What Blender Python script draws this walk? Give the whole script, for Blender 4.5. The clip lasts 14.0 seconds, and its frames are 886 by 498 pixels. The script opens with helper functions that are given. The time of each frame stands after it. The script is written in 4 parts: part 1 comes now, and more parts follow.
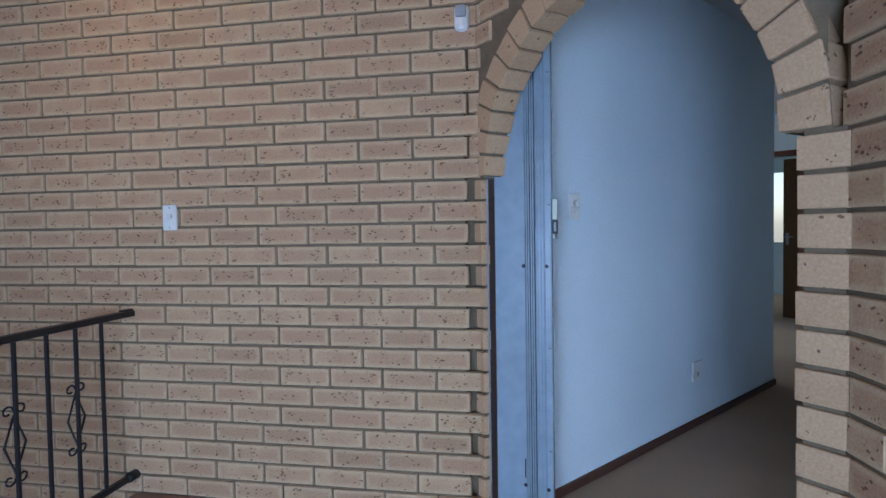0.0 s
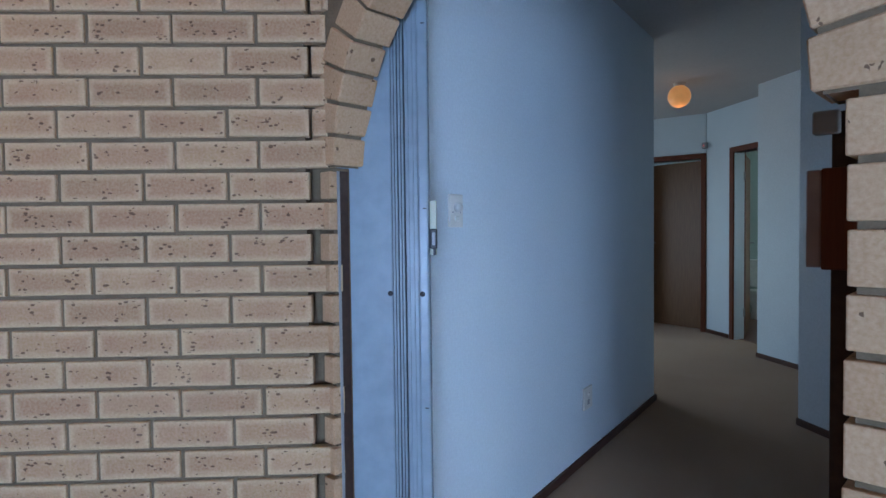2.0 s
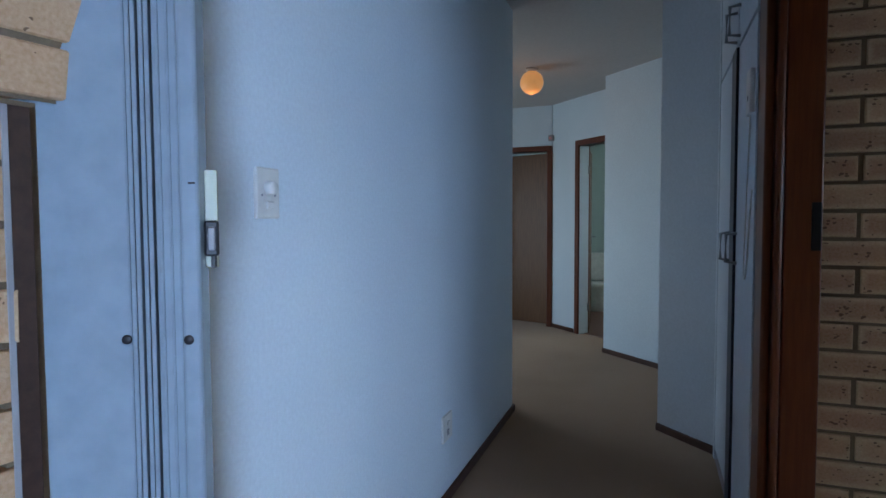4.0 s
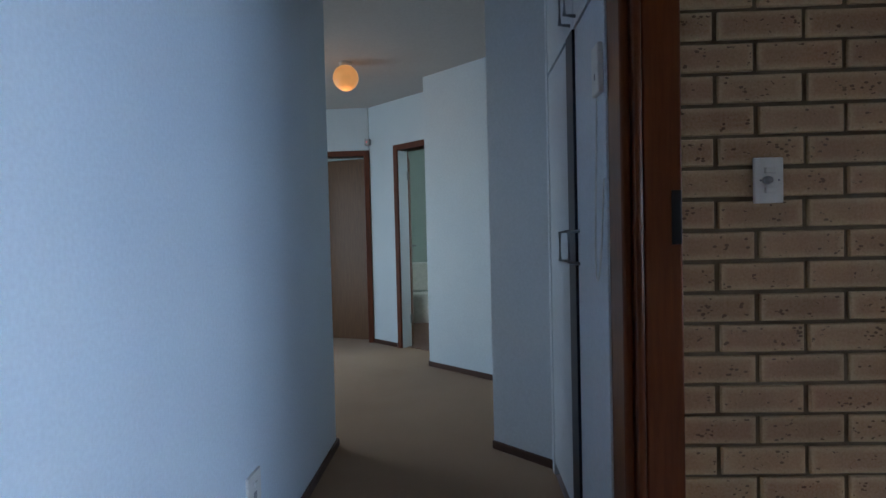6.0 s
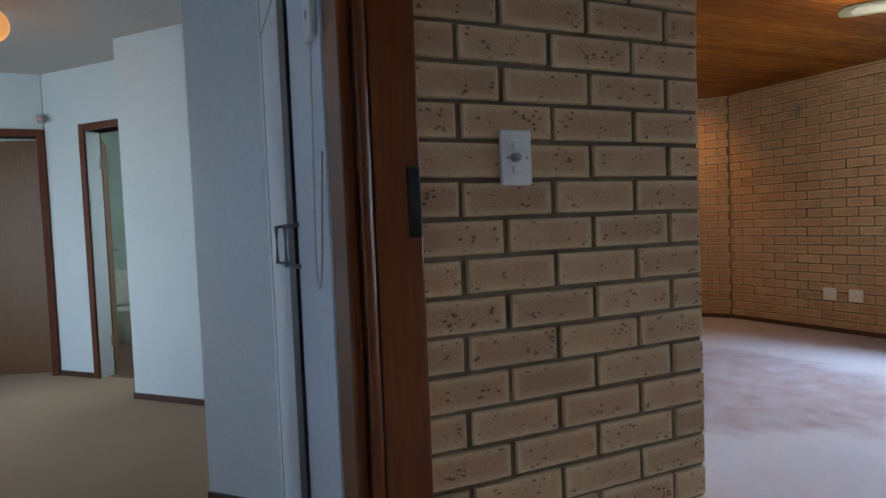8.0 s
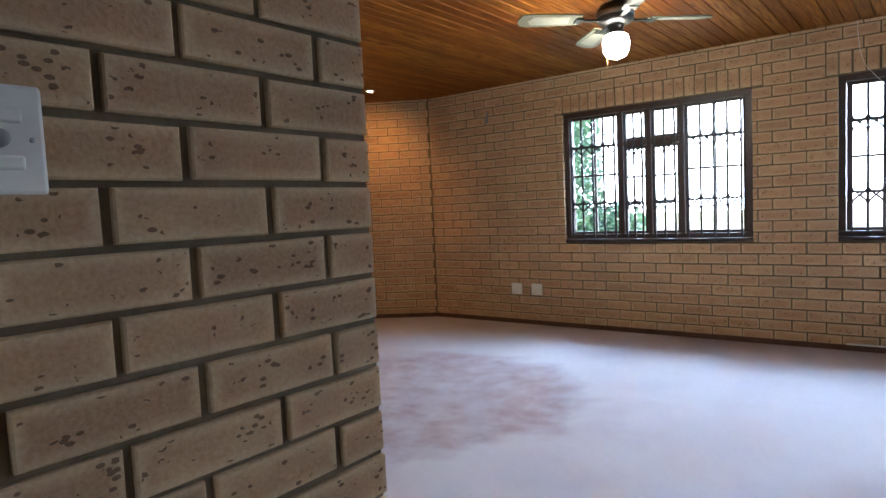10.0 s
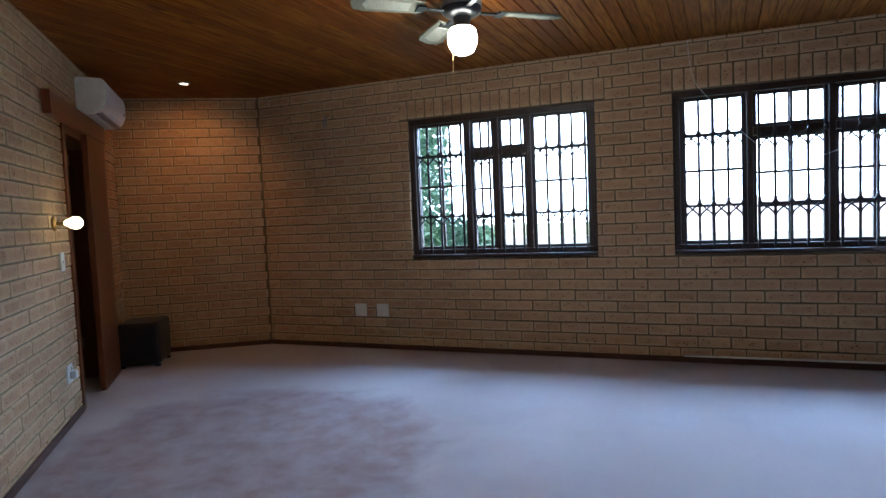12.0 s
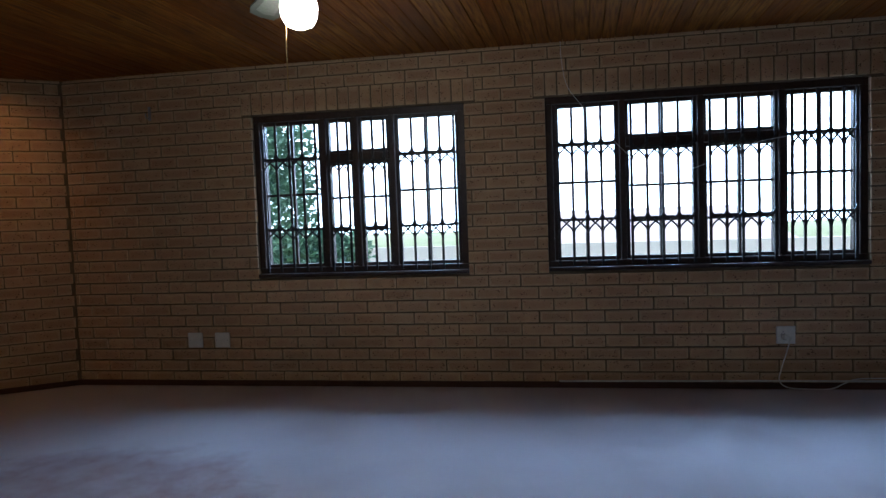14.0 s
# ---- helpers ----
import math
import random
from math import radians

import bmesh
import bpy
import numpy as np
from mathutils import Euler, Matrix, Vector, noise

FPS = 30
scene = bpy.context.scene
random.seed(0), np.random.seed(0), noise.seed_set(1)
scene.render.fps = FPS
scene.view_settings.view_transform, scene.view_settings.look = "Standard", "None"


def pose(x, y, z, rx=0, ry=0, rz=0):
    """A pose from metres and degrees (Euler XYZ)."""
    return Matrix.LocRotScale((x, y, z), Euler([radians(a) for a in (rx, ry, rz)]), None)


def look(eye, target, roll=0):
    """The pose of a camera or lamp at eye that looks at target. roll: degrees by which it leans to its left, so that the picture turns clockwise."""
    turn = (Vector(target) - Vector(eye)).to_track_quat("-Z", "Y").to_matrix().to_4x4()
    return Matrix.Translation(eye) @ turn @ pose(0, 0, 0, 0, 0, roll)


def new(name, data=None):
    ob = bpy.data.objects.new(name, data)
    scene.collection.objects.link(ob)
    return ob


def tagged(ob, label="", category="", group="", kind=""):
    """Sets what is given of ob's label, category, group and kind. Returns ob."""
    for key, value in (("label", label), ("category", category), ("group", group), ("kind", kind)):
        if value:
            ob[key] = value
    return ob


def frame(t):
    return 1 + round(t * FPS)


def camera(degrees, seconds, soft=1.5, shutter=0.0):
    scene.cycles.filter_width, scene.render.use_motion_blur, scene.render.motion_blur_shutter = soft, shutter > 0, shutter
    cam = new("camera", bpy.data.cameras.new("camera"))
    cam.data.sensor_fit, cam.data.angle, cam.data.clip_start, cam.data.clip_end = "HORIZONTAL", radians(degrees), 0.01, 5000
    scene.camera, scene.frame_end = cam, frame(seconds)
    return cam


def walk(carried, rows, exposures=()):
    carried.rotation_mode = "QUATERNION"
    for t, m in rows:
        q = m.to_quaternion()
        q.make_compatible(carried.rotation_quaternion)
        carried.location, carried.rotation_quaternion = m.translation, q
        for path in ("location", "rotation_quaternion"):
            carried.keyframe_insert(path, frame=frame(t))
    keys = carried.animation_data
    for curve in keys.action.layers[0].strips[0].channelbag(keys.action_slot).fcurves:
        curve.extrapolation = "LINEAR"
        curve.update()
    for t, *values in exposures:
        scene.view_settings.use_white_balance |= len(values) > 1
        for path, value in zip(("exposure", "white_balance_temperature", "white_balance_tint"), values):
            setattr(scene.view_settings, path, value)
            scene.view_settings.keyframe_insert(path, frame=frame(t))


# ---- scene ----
cam = camera(74.7, 14.0)
PATH = [
    (0, (0.02, 0.137, 1.215), (1.356, 1.625, 1.147), -0.9),
    (0.5, (0.161, 0.258, 1.243), (1.565, 1.681, 1.162), -0.6),
    (1, (0.301, 0.347, 1.222), (1.775, 1.697, 1.162), -0.7),
    (1.5, (0.405, 0.433, 1.235), (1.955, 1.696, 1.169), -0.7),
    (2, (0.53, 0.556, 1.241), (2.161, 1.71, 1.177), -0.7),
    (2.5, (0.645, 0.631, 1.232), (2.371, 1.639, 1.171), -0.8),
    (2.7, (0.715, 0.658, 1.25), (2.461, 1.629, 1.162), -0.6),
    (4.8, (1.271, 0.967, 1.226), (3.221, 1.41, 1.167), -0.9),
    (5, (1.303, 0.982, 1.219), (3.266, 1.36, 1.161), -1.1),
    (5.5, (1.412, 0.996, 1.2), (3.399, 1.222, 1.144), -1.3),
    (6, (1.553, 0.982, 1.198), (3.551, 1.048, 1.14), -1.4),
    (6.5, (1.67, 0.957, 1.186), (3.667, 0.876, 1.124), -1.5),
    (7, (1.792, 0.909, 1.172), (3.774, 0.653, 1.101), -1.7),
    (7.5, (1.935, 0.868, 1.17), (3.872, 0.38, 1.09), -1.8),
    (8, (2.01, 0.818, 1.176), (3.852, 0.043, 1.089), -2.3),
    (8.5, (2.122, 0.695, 1.205), (3.843, -0.32, 1.105), -2.6),
    (9, (2.203, 0.576, 1.213), (3.789, -0.638, 1.094), -2.6),
    (11.5, (2.549, -0.024, 1.223), (3.485, -1.788, 1.097), -2.7),
    (12, (2.582, -0.151, 1.225), (3.45, -1.95, 1.106), -2.5),
    (12.5, (2.582, -0.287, 1.226), (3.386, -2.115, 1.116), -2.3),
    (13, (2.623, -0.462, 1.233), (3.313, -2.336, 1.124), -2.1),
    (13.5, (2.683, -0.589, 1.241), (3.241, -2.506, 1.131), -2.1),
    (14, (2.671, -0.751, 1.246), (3.141, -2.692, 1.142), -2.1),
]
EXPOSURES = [(0, 0.28, 5400, 10), (2.7, 0.35, 5400, 10), (5, 0.6, 5700, 10), (6.5, 0.8, 5750, 10), (7.5, 1.1, 5900, 10), (8.2, 1.25, 6000, 10), (9.2, 1.55, 6000, 10), (11.3, 0.75, 5400, 10), (12.5, 0.12, 5300, 10), (14, -0.48, 5250, 10)]
walk(cam, [(t, look(eye, target, roll)) for t, eye, target, roll in PATH], EXPOSURES)

# ---- world, daylight and lamps ----
C = 0.70711


def make_world():
    w = bpy.data.worlds.new("sky")
    scene.world = w
    w.use_nodes = True
    nt = w.node_tree
    sky = nt.nodes.new("ShaderNodeTexSky")
    sky.sky_type = "NISHITA"
    sky.sun_disc = False
    sky.sun_elevation = radians(55)
    sky.sun_rotation = radians(20)
    nt.links.new(sky.outputs[0], nt.nodes["Background"].inputs[0])
    nt.nodes["Background"].inputs[1].default_value = 0.15


make_world()


def lamp(name, kind, m, power, color, **kw):
    d = bpy.data.lights.new(name, kind)
    d.energy, d.color = power if kind == "SUN" else power * 0.5, color
    if kind == "AREA":
        d.shape, d.size, d.size_y = "RECTANGLE", kw["w"], kw["h"]
    if kind == "SPOT":
        d.spot_size, d.spot_blend, d.shadow_soft_size = kw["cone"], kw["blend"], 0.03
    if kind == "POINT":
        d.shadow_soft_size = kw["r"]
    if kind == "SUN":
        d.angle = kw["angle"]
    ob = new(name, d)
    ob.matrix_world = m
    return ob


lamp("sun", "SUN", look((0, 0, 10), (-0.6, -2.2, 5.0)), 5.0, (1, 0.95, 0.88), angle=radians(0.6))
DAY = (0.46, 0.7, 1.0)
# light of the open sky that falls in through each window
lamp("daylight_window_a", "AREA", look((4.45, -6.8, 3.1), (4.15, -3.4, 0.5)), 740, DAY, w=2.3, h=1.25)
lamp("daylight_window_b", "AREA", look((1.7, -7.05, 3.1), (1.75, -3.6, 0.5)), 800, DAY, w=2.6, h=1.25)
# fill lamp in an added, unseen opening; brightens the passage wall
lamp("unseen_opening_fill", "AREA", look((-0.64, -5.31, 1.46), (0.1, -3.0, 1.2)), 26, DAY, w=0.9, h=1.1)
lamp("daylight_stair_window", "AREA", look((-1.575, -0.95, 0.85), (0.3, 1.2, 0.75)), 300, (0.555, 0.72, 1.0), w=1.12, h=1.2)
# two unseen warm spots, added to tint the upper stair hall bricks
lamp("stair_warm_fill", "SPOT", look((0.1, 2.35, 2.66), (0.65, 2.75, 1.6)), 24, (1.0, 0.55, 0.12), cone=radians(125), blend=1.0)
lamp("stair_warm_fill", "SPOT", look((1.0, 1.35, 2.66), (1.45, 1.75, 1.6)), 7, (1.0, 0.55, 0.12), cone=radians(125), blend=1.0)
lamp("daylight_hall_window", "AREA", look((6.3, 4.25, 1.2), (6.5, 1.0, 0.3)), 26, (0.8, 0.95, 1.0), w=1.2, h=1.7)
lamp("daylight_bedroom", "AREA", look((10.9, 3.2, 1.5), (7, 2.4, 0.8)), 15, (0.85, 0.97, 0.9), w=1.3, h=1.2)
lamp("daylight_bathroom", "AREA", look((8.6, -0.68, 1.65), (8.9, 1.6, 0.9)), 26, (0.85, 0.97, 0.9), w=0.75, h=0.75)
lamp("downlight_beam", "SPOT", look((6.738, -3.782, 2.42), (7.12, -4.07, 1.6)), 26, (1.0, 0.42, 0.09), cone=radians(128), blend=1.0)
lamp("sconce_glow", "POINT", pose(6.168, -2.448, 1.272), 2.6, (1.0, 0.78, 0.3), r=0.04)
lamp("fan_glow", "POINT", pose(3.788, -2.994, 1.95), 2.0, (0.95, 1.0, 0.95), r=0.06)
lamp("hall_globe_glow", "POINT", pose(6.221, 1.883, 2.3), 1.2, (1.0, 0.45, 0.15), r=0.08)


# ---- materials ----
def mat(name, build, rough=0.6, metal=0.0, spec=0.4):
    m = bpy.data.materials.new(name)
    m.use_nodes = True
    nt = m.node_tree
    b = nt.nodes["Principled BSDF"]
    b.inputs["Roughness"].default_value = rough
    b.inputs["Metallic"].default_value = metal
    b.inputs["Specular IOR Level"].default_value = spec
    build(nt, b)
    return m


def nd(nt, kind, **vals):
    n = nt.nodes.new(kind)
    for k, v in vals.items():
        n.inputs[k.replace("_", " ")].default_value = v
    return n


def coords(nt, out="Object", scale=(1, 1, 1), offset=None):
    tc = nt.nodes.new("ShaderNodeTexCoord")
    mp = nt.nodes.new("ShaderNodeMapping")
    mp.inputs["Scale"].default_value = scale
    nt.links.new(tc.outputs[out], mp.inputs["Vector"])
    if offset is not None:
        nt.links.new(offset, mp.inputs["Location"])
    return mp.outputs[0]


def noise_tex(nt, vec, scale, detail=4.0, rough=0.55):
    n = nd(nt, "ShaderNodeTexNoise", Scale=scale, Detail=detail, Roughness=rough)
    nt.links.new(vec, n.inputs["Vector"])
    return n.outputs["Fac"]


def ramp(nt, fac, stops):
    r = nt.nodes.new("ShaderNodeValToRGB")
    e = r.color_ramp.elements
    for i, (p, c) in enumerate(stops):
        el = e[i] if i < 2 else e.new(p)
        el.position, el.color = p, (*c, 1)
    nt.links.new(fac, r.inputs[0])
    return r.outputs[0]


def mix(nt, fac, a, b, mode="MIX"):
    n = nt.nodes.new("ShaderNodeMix")
    n.data_type, n.blend_type = "RGBA", mode
    for sock, v in ((n.inputs[0], fac), (n.inputs[6], a), (n.inputs[7], b)):
        if isinstance(v, (int, float)):
            sock.default_value = v
        elif isinstance(v, tuple):
            sock.default_value = (*v, 1)
        else:
            nt.links.new(v, sock)
    return n.outputs[2]


def math_node(nt, op, a, b=0.0):
    n = nt.nodes.new("ShaderNodeMath")
    n.operation = op
    n.use_clamp = op in ("MULTIPLY_ADD",)
    for sock, v in ((n.inputs[0], a), (n.inputs[1], b)):
        if isinstance(v, (int, float)):
            sock.default_value = v
        else:
            nt.links.new(v, sock)
    return n.outputs[0]


def bump(nt, b, height, strength=0.3, dist=0.004):
    n = nd(nt, "ShaderNodeBump", Strength=strength, Distance=dist)
    nt.links.new(height, n.inputs["Height"])
    nt.links.new(n.outputs[0], b.inputs["Normal"])


def brick_mat(name, island, speckle=1.0, rimmed=True):
    def build(nt, b):
        if island:
            rnd = nt.nodes.new("ShaderNodeNewGeometry").outputs["Random Per Island"]
        else:
            rnd = nt.nodes.new("ShaderNodeObjectInfo").outputs["Random"]
        off = nt.nodes.new("ShaderNodeCombineXYZ")
        nt.links.new(math_node(nt, "MULTIPLY", rnd, 37.0), off.inputs[0])
        nt.links.new(math_node(nt, "MULTIPLY", rnd, 91.0), off.inputs[2])
        v = coords(nt, "Object", (1, 1, 1), off.outputs[0])
        vs = coords(nt, "Object", (0.9, 0.9, 1.6), off.outputs[0])
        tone = ramp(nt, rnd, [(0, (0.28, 0.158, 0.072)), (0.3, (0.4, 0.243, 0.115)), (0.65, (0.47, 0.305, 0.152)), (1, (0.35, 0.187, 0.09))] if rimmed else [(0, (0.42, 0.257, 0.125)), (0.5, (0.5, 0.325, 0.168)), (1, (0.4, 0.235, 0.11))])
        # pale margin round each face
        uv = nt.nodes.new("ShaderNodeUVMap")
        sep = nt.nodes.new("ShaderNodeSeparateXYZ")
        nt.links.new(uv.outputs[0], sep.inputs[0])
        ex = math_node(nt, "MULTIPLY", math_node(nt, "SUBTRACT", 0.5, math_node(nt, "ABSOLUTE", math_node(nt, "SUBTRACT", sep.outputs[0], 0.5))), 0.222)
        ez = math_node(nt, "MULTIPLY", math_node(nt, "SUBTRACT", 0.5, math_node(nt, "ABSOLUTE", math_node(nt, "SUBTRACT", sep.outputs[1], 0.5))), 0.074)
        edge = math_node(nt, "ADD", math_node(nt, "MINIMUM", ex, ez), math_node(nt, "MULTIPLY", noise_tex(nt, v, 30), 0.012))
        rim = ramp(nt, edge, [(0.008, (1, 1, 1)), (0.026, (0, 0, 0))])
        core = mix(nt, ramp(nt, noise_tex(nt, v, 9, 3), [(0.35, (0, 0, 0)), (0.7, (1, 1, 1))]), tone, (0.355, 0.188, 0.092) if rimmed else (0.5, 0.315, 0.16))
        base = mix(nt, math_node(nt, "MULTIPLY", rim, 0.75 if rimmed else 0.0), core, (0.57, 0.42, 0.24))
        grain = noise_tex(nt, v, 140, 3)
        base = mix(nt, 0.22, base, ramp(nt, grain, [(0.3, (0.3, 0.2, 0.12)), (0.7, (0.75, 0.6, 0.45))]))
        vor = nd(nt, "ShaderNodeTexVoronoi", Scale=56.0, Randomness=1.0)
        nt.links.new(vs, vor.inputs["Vector"])
        pits = math_node(nt, "LESS_THAN", math_node(nt, "ADD", vor.outputs["Distance"], math_node(nt, "MULTIPLY", noise_tex(nt, v, 60, 2), 0.3)), 0.46)
        clump = math_node(nt, "GREATER_THAN", noise_tex(nt, v, 22, 3), 0.6 - 0.06 * speckle)
        inner = math_node(nt, "GREATER_THAN", edge, 0.012 if rimmed else -1.0)
        pit = math_node(nt, "MULTIPLY", math_node(nt, "MULTIPLY", pits, clump), inner)
        base = mix(nt, math_node(nt, "MULTIPLY", pit, 0.7), base, (0.045, 0.021, 0.012))
        nt.links.new(base, b.inputs["Base Color"])
        bump(nt, b, math_node(nt, "SUBTRACT", math_node(nt, "ADD", grain, math_node(nt, "MULTIPLY", noise_tex(nt, v, 25), 0.8)), pit), 0.5, 0.003)
    return mat(name, build, 0.88, spec=0.2)


def two_tone(name, a, b2, scale, rough=0.7, fine=120, bmp=0.15, metal=0.0, stretch=(1, 1, 1), dist=0.003, spec=0.4):
    def build(nt, b):
        v = coords(nt, "Object", stretch)
        f = ramp(nt, noise_tex(nt, v, scale, 5), [(0.3, (0, 0, 0)), (0.7, (1, 1, 1))])
        col = mix(nt, f, a, b2)
        g = noise_tex(nt, v, fine, 3)
        col = mix(nt, 0.12, col, ramp(nt, g, [(0.3, tuple(x * 0.5 for x in a)), (0.7, tuple(min(1, x * 1.4) for x in b2))]))
        nt.links.new(col, b.inputs["Base Color"])
        bump(nt, b, g, bmp, dist)
    return mat(name, build, rough, metal, spec)


def carpet_mat(name, light, dark, stain, patch=None):
    def build(nt, b):
        v = coords(nt, "Object")
        f1 = ramp(nt, noise_tex(nt, v, 1.3, 4), [(0.35, (0, 0, 0)), (0.7, (1, 1, 1))])
        col = mix(nt, f1, light, dark)
        f2 = ramp(nt, noise_tex(nt, v, 1.5, 6, 0.6), [(0.52, (0, 0, 0)), (0.72, (1, 1, 1))])
        col = mix(nt, math_node(nt, "MULTIPLY", f2, 0.2), col, stain)
        if patch:
            d = nt.nodes.new("ShaderNodeVectorMath")
            d.operation = "DISTANCE"
            nt.links.new(v, d.inputs[0])
            d.inputs[1].default_value = patch
            reach = math_node(nt, "ADD", d.outputs["Value"], math_node(nt, "MULTIPLY", noise_tex(nt, v, 2.4, 6, 0.65), 0.9))
            blot = math_node(nt, "MULTIPLY", ramp(nt, math_node(nt, "MULTIPLY", reach, 0.5), [(0.68, (1, 1, 1)), (0.79, (0, 0, 0))]), ramp(nt, noise_tex(nt, v, 5.5, 5, 0.65), [(0.3, (0.35, 0.35, 0.35)), (0.68, (1, 1, 1))]))
            col = mix(nt, math_node(nt, "MULTIPLY", blot, 0.95), col, stain)
        pile = noise_tex(nt, v, 260, 2)
        col = mix(nt, 0.25, col, ramp(nt, pile, [(0.3, tuple(x * 0.5 for x in dark)), (0.7, light)]))
        nt.links.new(col, b.inputs["Base Color"])
        bump(nt, b, math_node(nt, "ADD", pile, math_node(nt, "MULTIPLY", noise_tex(nt, v, 30, 3), 0.7)), 0.6, 0.006)
        b.inputs["Sheen Weight"].default_value = 0.2
    return mat(name, build, 1.0, spec=0.05)


def pine_mat(name):
    def build(nt, b):
        rnd = nt.nodes.new("ShaderNodeNewGeometry").outputs["Random Per Island"]
        off = nt.nodes.new("ShaderNodeCombineXYZ")
        nt.links.new(math_node(nt, "MULTIPLY", rnd, 53.0), off.inputs[1])
        v = coords(nt, "Object", (1, 0.06, 1), off.outputs[0])
        vk = coords(nt, "Object", (1, 0.4, 1), off.outputs[0])
        tone = ramp(nt, rnd, [(0, (0.2, 0.058, 0.006)), (0.5, (0.28, 0.095, 0.01)), (1, (0.36, 0.14, 0.018))])
        g = noise_tex(nt, v, 60, 4)
        col = mix(nt, ramp(nt, g, [(0.4, (0, 0, 0)), (0.65, (1, 1, 1))]), tone, (0.15, 0.042, 0.007))
        vor = nd(nt, "ShaderNodeTexVoronoi", Scale=4.2)
        nt.links.new(vk, vor.inputs["Vector"])
        knot = ramp(nt, vor.outputs["Distance"], [(0.05, (1, 1, 1)), (0.13, (0, 0, 0))])
        col = mix(nt, math_node(nt, "MULTIPLY", knot, 0.9), col, (0.1, 0.03, 0.012))
        nt.links.new(col, b.inputs["Base Color"])
        bump(nt, b, g, 0.12, 0.002)
        b.inputs["Coat Weight"].default_value = 0.04
        b.inputs["Coat Roughness"].default_value = 0.18
    return mat(name, build, 0.58, spec=0.12)


def wood_mat(name, a, b2, rough=0.35, stretch=(14, 14, 1)):
    def build(nt, b):
        v = coords(nt, "Object", stretch)
        g = noise_tex(nt, v, 5, 5, 0.6)
        col = mix(nt, ramp(nt, g, [(0.3, (0, 0, 0)), (0.7, (1, 1, 1))]), a, b2)
        nt.links.new(col, b.inputs["Base Color"])
        bump(nt, b, g, 0.12, 0.002)
    return mat(name, build, rough)


def plain(name, col, rough=0.5, metal=0.0, emit=0.0, emit_col=None, spec=0.4):
    def build(nt, b):
        v = coords(nt, "Object")
        g = noise_tex(nt, v, 18, 4)
        nt.links.new(mix(nt, ramp(nt, g, [(0.35, (0, 0, 0)), (0.7, (1, 1, 1))]), col, tuple(x * 0.86 for x in col)), b.inputs["Base Color"])
        if emit:
            b.inputs["Emission Color"].default_value = (*(emit_col or col), 1)
            b.inputs["Emission Strength"].default_value = emit
        bump(nt, b, noise_tex(nt, v, 160, 2), 0.06, 0.001)
    return mat(name, build, rough, metal, spec)


M_BRICK = brick_mat("buff_face_brick", False)
M_BRICKS = brick_mat("buff_face_brick_joined", True)
M_SMOOTH = brick_mat("smooth_buff_brick", False, speckle=-0.4, rimmed=False)
M_MORTAR = two_tone("raked_mortar", (0.13, 0.095, 0.055), (0.19, 0.14, 0.085), 14, 0.95, 180, 0.5)
M_PLASTER = two_tone("white_wall_paint", (0.68, 0.755, 0.8), (0.63, 0.705, 0.755), 1.6, 0.6, 90, 0.12)
M_CEILW = two_tone("off_white_ceiling_paint", (0.5, 0.49, 0.47), (0.45, 0.44, 0.43), 1.2, 0.8, 60, 0.1)
M_GREEN = two_tone("pale_green_tile_paint", (0.42, 0.5, 0.46), (0.36, 0.44, 0.41), 2, 0.4)
M_CARPET = carpet_mat("mauve_beige_carpet", (0.47, 0.39, 0.37), (0.42, 0.34, 0.32), (0.2, 0.085, 0.07), (5.0, -2.5, 0.0))
M_CARPET2 = carpet_mat("tan_passage_carpet", (0.4, 0.255, 0.14), (0.33, 0.2, 0.105), (0.25, 0.145, 0.08))
M_PINE = pine_mat("varnished_knotty_pine")
M_MERANTI = wood_mat("red_brown_stained_hardwood", (0.085, 0.022, 0.01), (0.15, 0.042, 0.018), 0.4)
M_DOOR = wood_mat("brown_veneer_door", (0.1, 0.042, 0.013), (0.16, 0.072, 0.024), 0.45)
M_SKIRT = wood_mat("dark_stained_skirting", (0.05, 0.02, 0.012), (0.085, 0.035, 0.02), 0.5, (1, 1, 14))
M_WINFRAME = wood_mat("dark_window_hardwood", (0.03, 0.016, 0.011), (0.055, 0.03, 0.02), 0.45, (10, 10, 10))
M_IRON = plain("black_painted_iron", (0.012, 0.012, 0.013), 0.45)
M_BAR = plain("dark_burglar_bar_paint", (0.035, 0.03, 0.03), 0.4)
M_GATE = plain("white_powder_coated_gate", (0.27, 0.325, 0.37), 0.22)
M_CUP = two_tone("white_cupboard_paint", (0.62, 0.65, 0.68), (0.57, 0.6, 0.63), 2, 0.45, 70, 0.08)
M_PLASTIC = plain("white_switch_plastic", (0.72, 0.71, 0.66), 0.35)
M_GREYP = plain("grey_plastic", (0.3, 0.3, 0.3), 0.4)
M_BLACK = plain("black_plastic", (0.012, 0.012, 0.014), 0.35)
M_STEEL = plain("dull_steel", (0.32, 0.33, 0.34), 0.35, 0.9)
M_BRASS = plain("worn_brass", (0.55, 0.36, 0.12), 0.3, 0.9)
M_ORANGE = plain("orange_glass_globe", (0.75, 0.36, 0.12), 0.35, 0.0, 0.28, (1.0, 0.42, 0.12))
M_FANGLASS = plain("lit_opal_glass", (0.9, 0.9, 0.88), 0.3, 0.0, 70.0, (1.0, 0.9, 0.68))
M_BULB = plain("lit_bulb_glass", (0.9, 0.8, 0.5), 0.3, 0.0, 5.0, (1.0, 0.82, 0.4))
M_DOWN = plain("lit_downlight", (0.9, 0.8, 0.6), 0.3, 0.0, 8.0, (1.0, 0.8, 0.5))
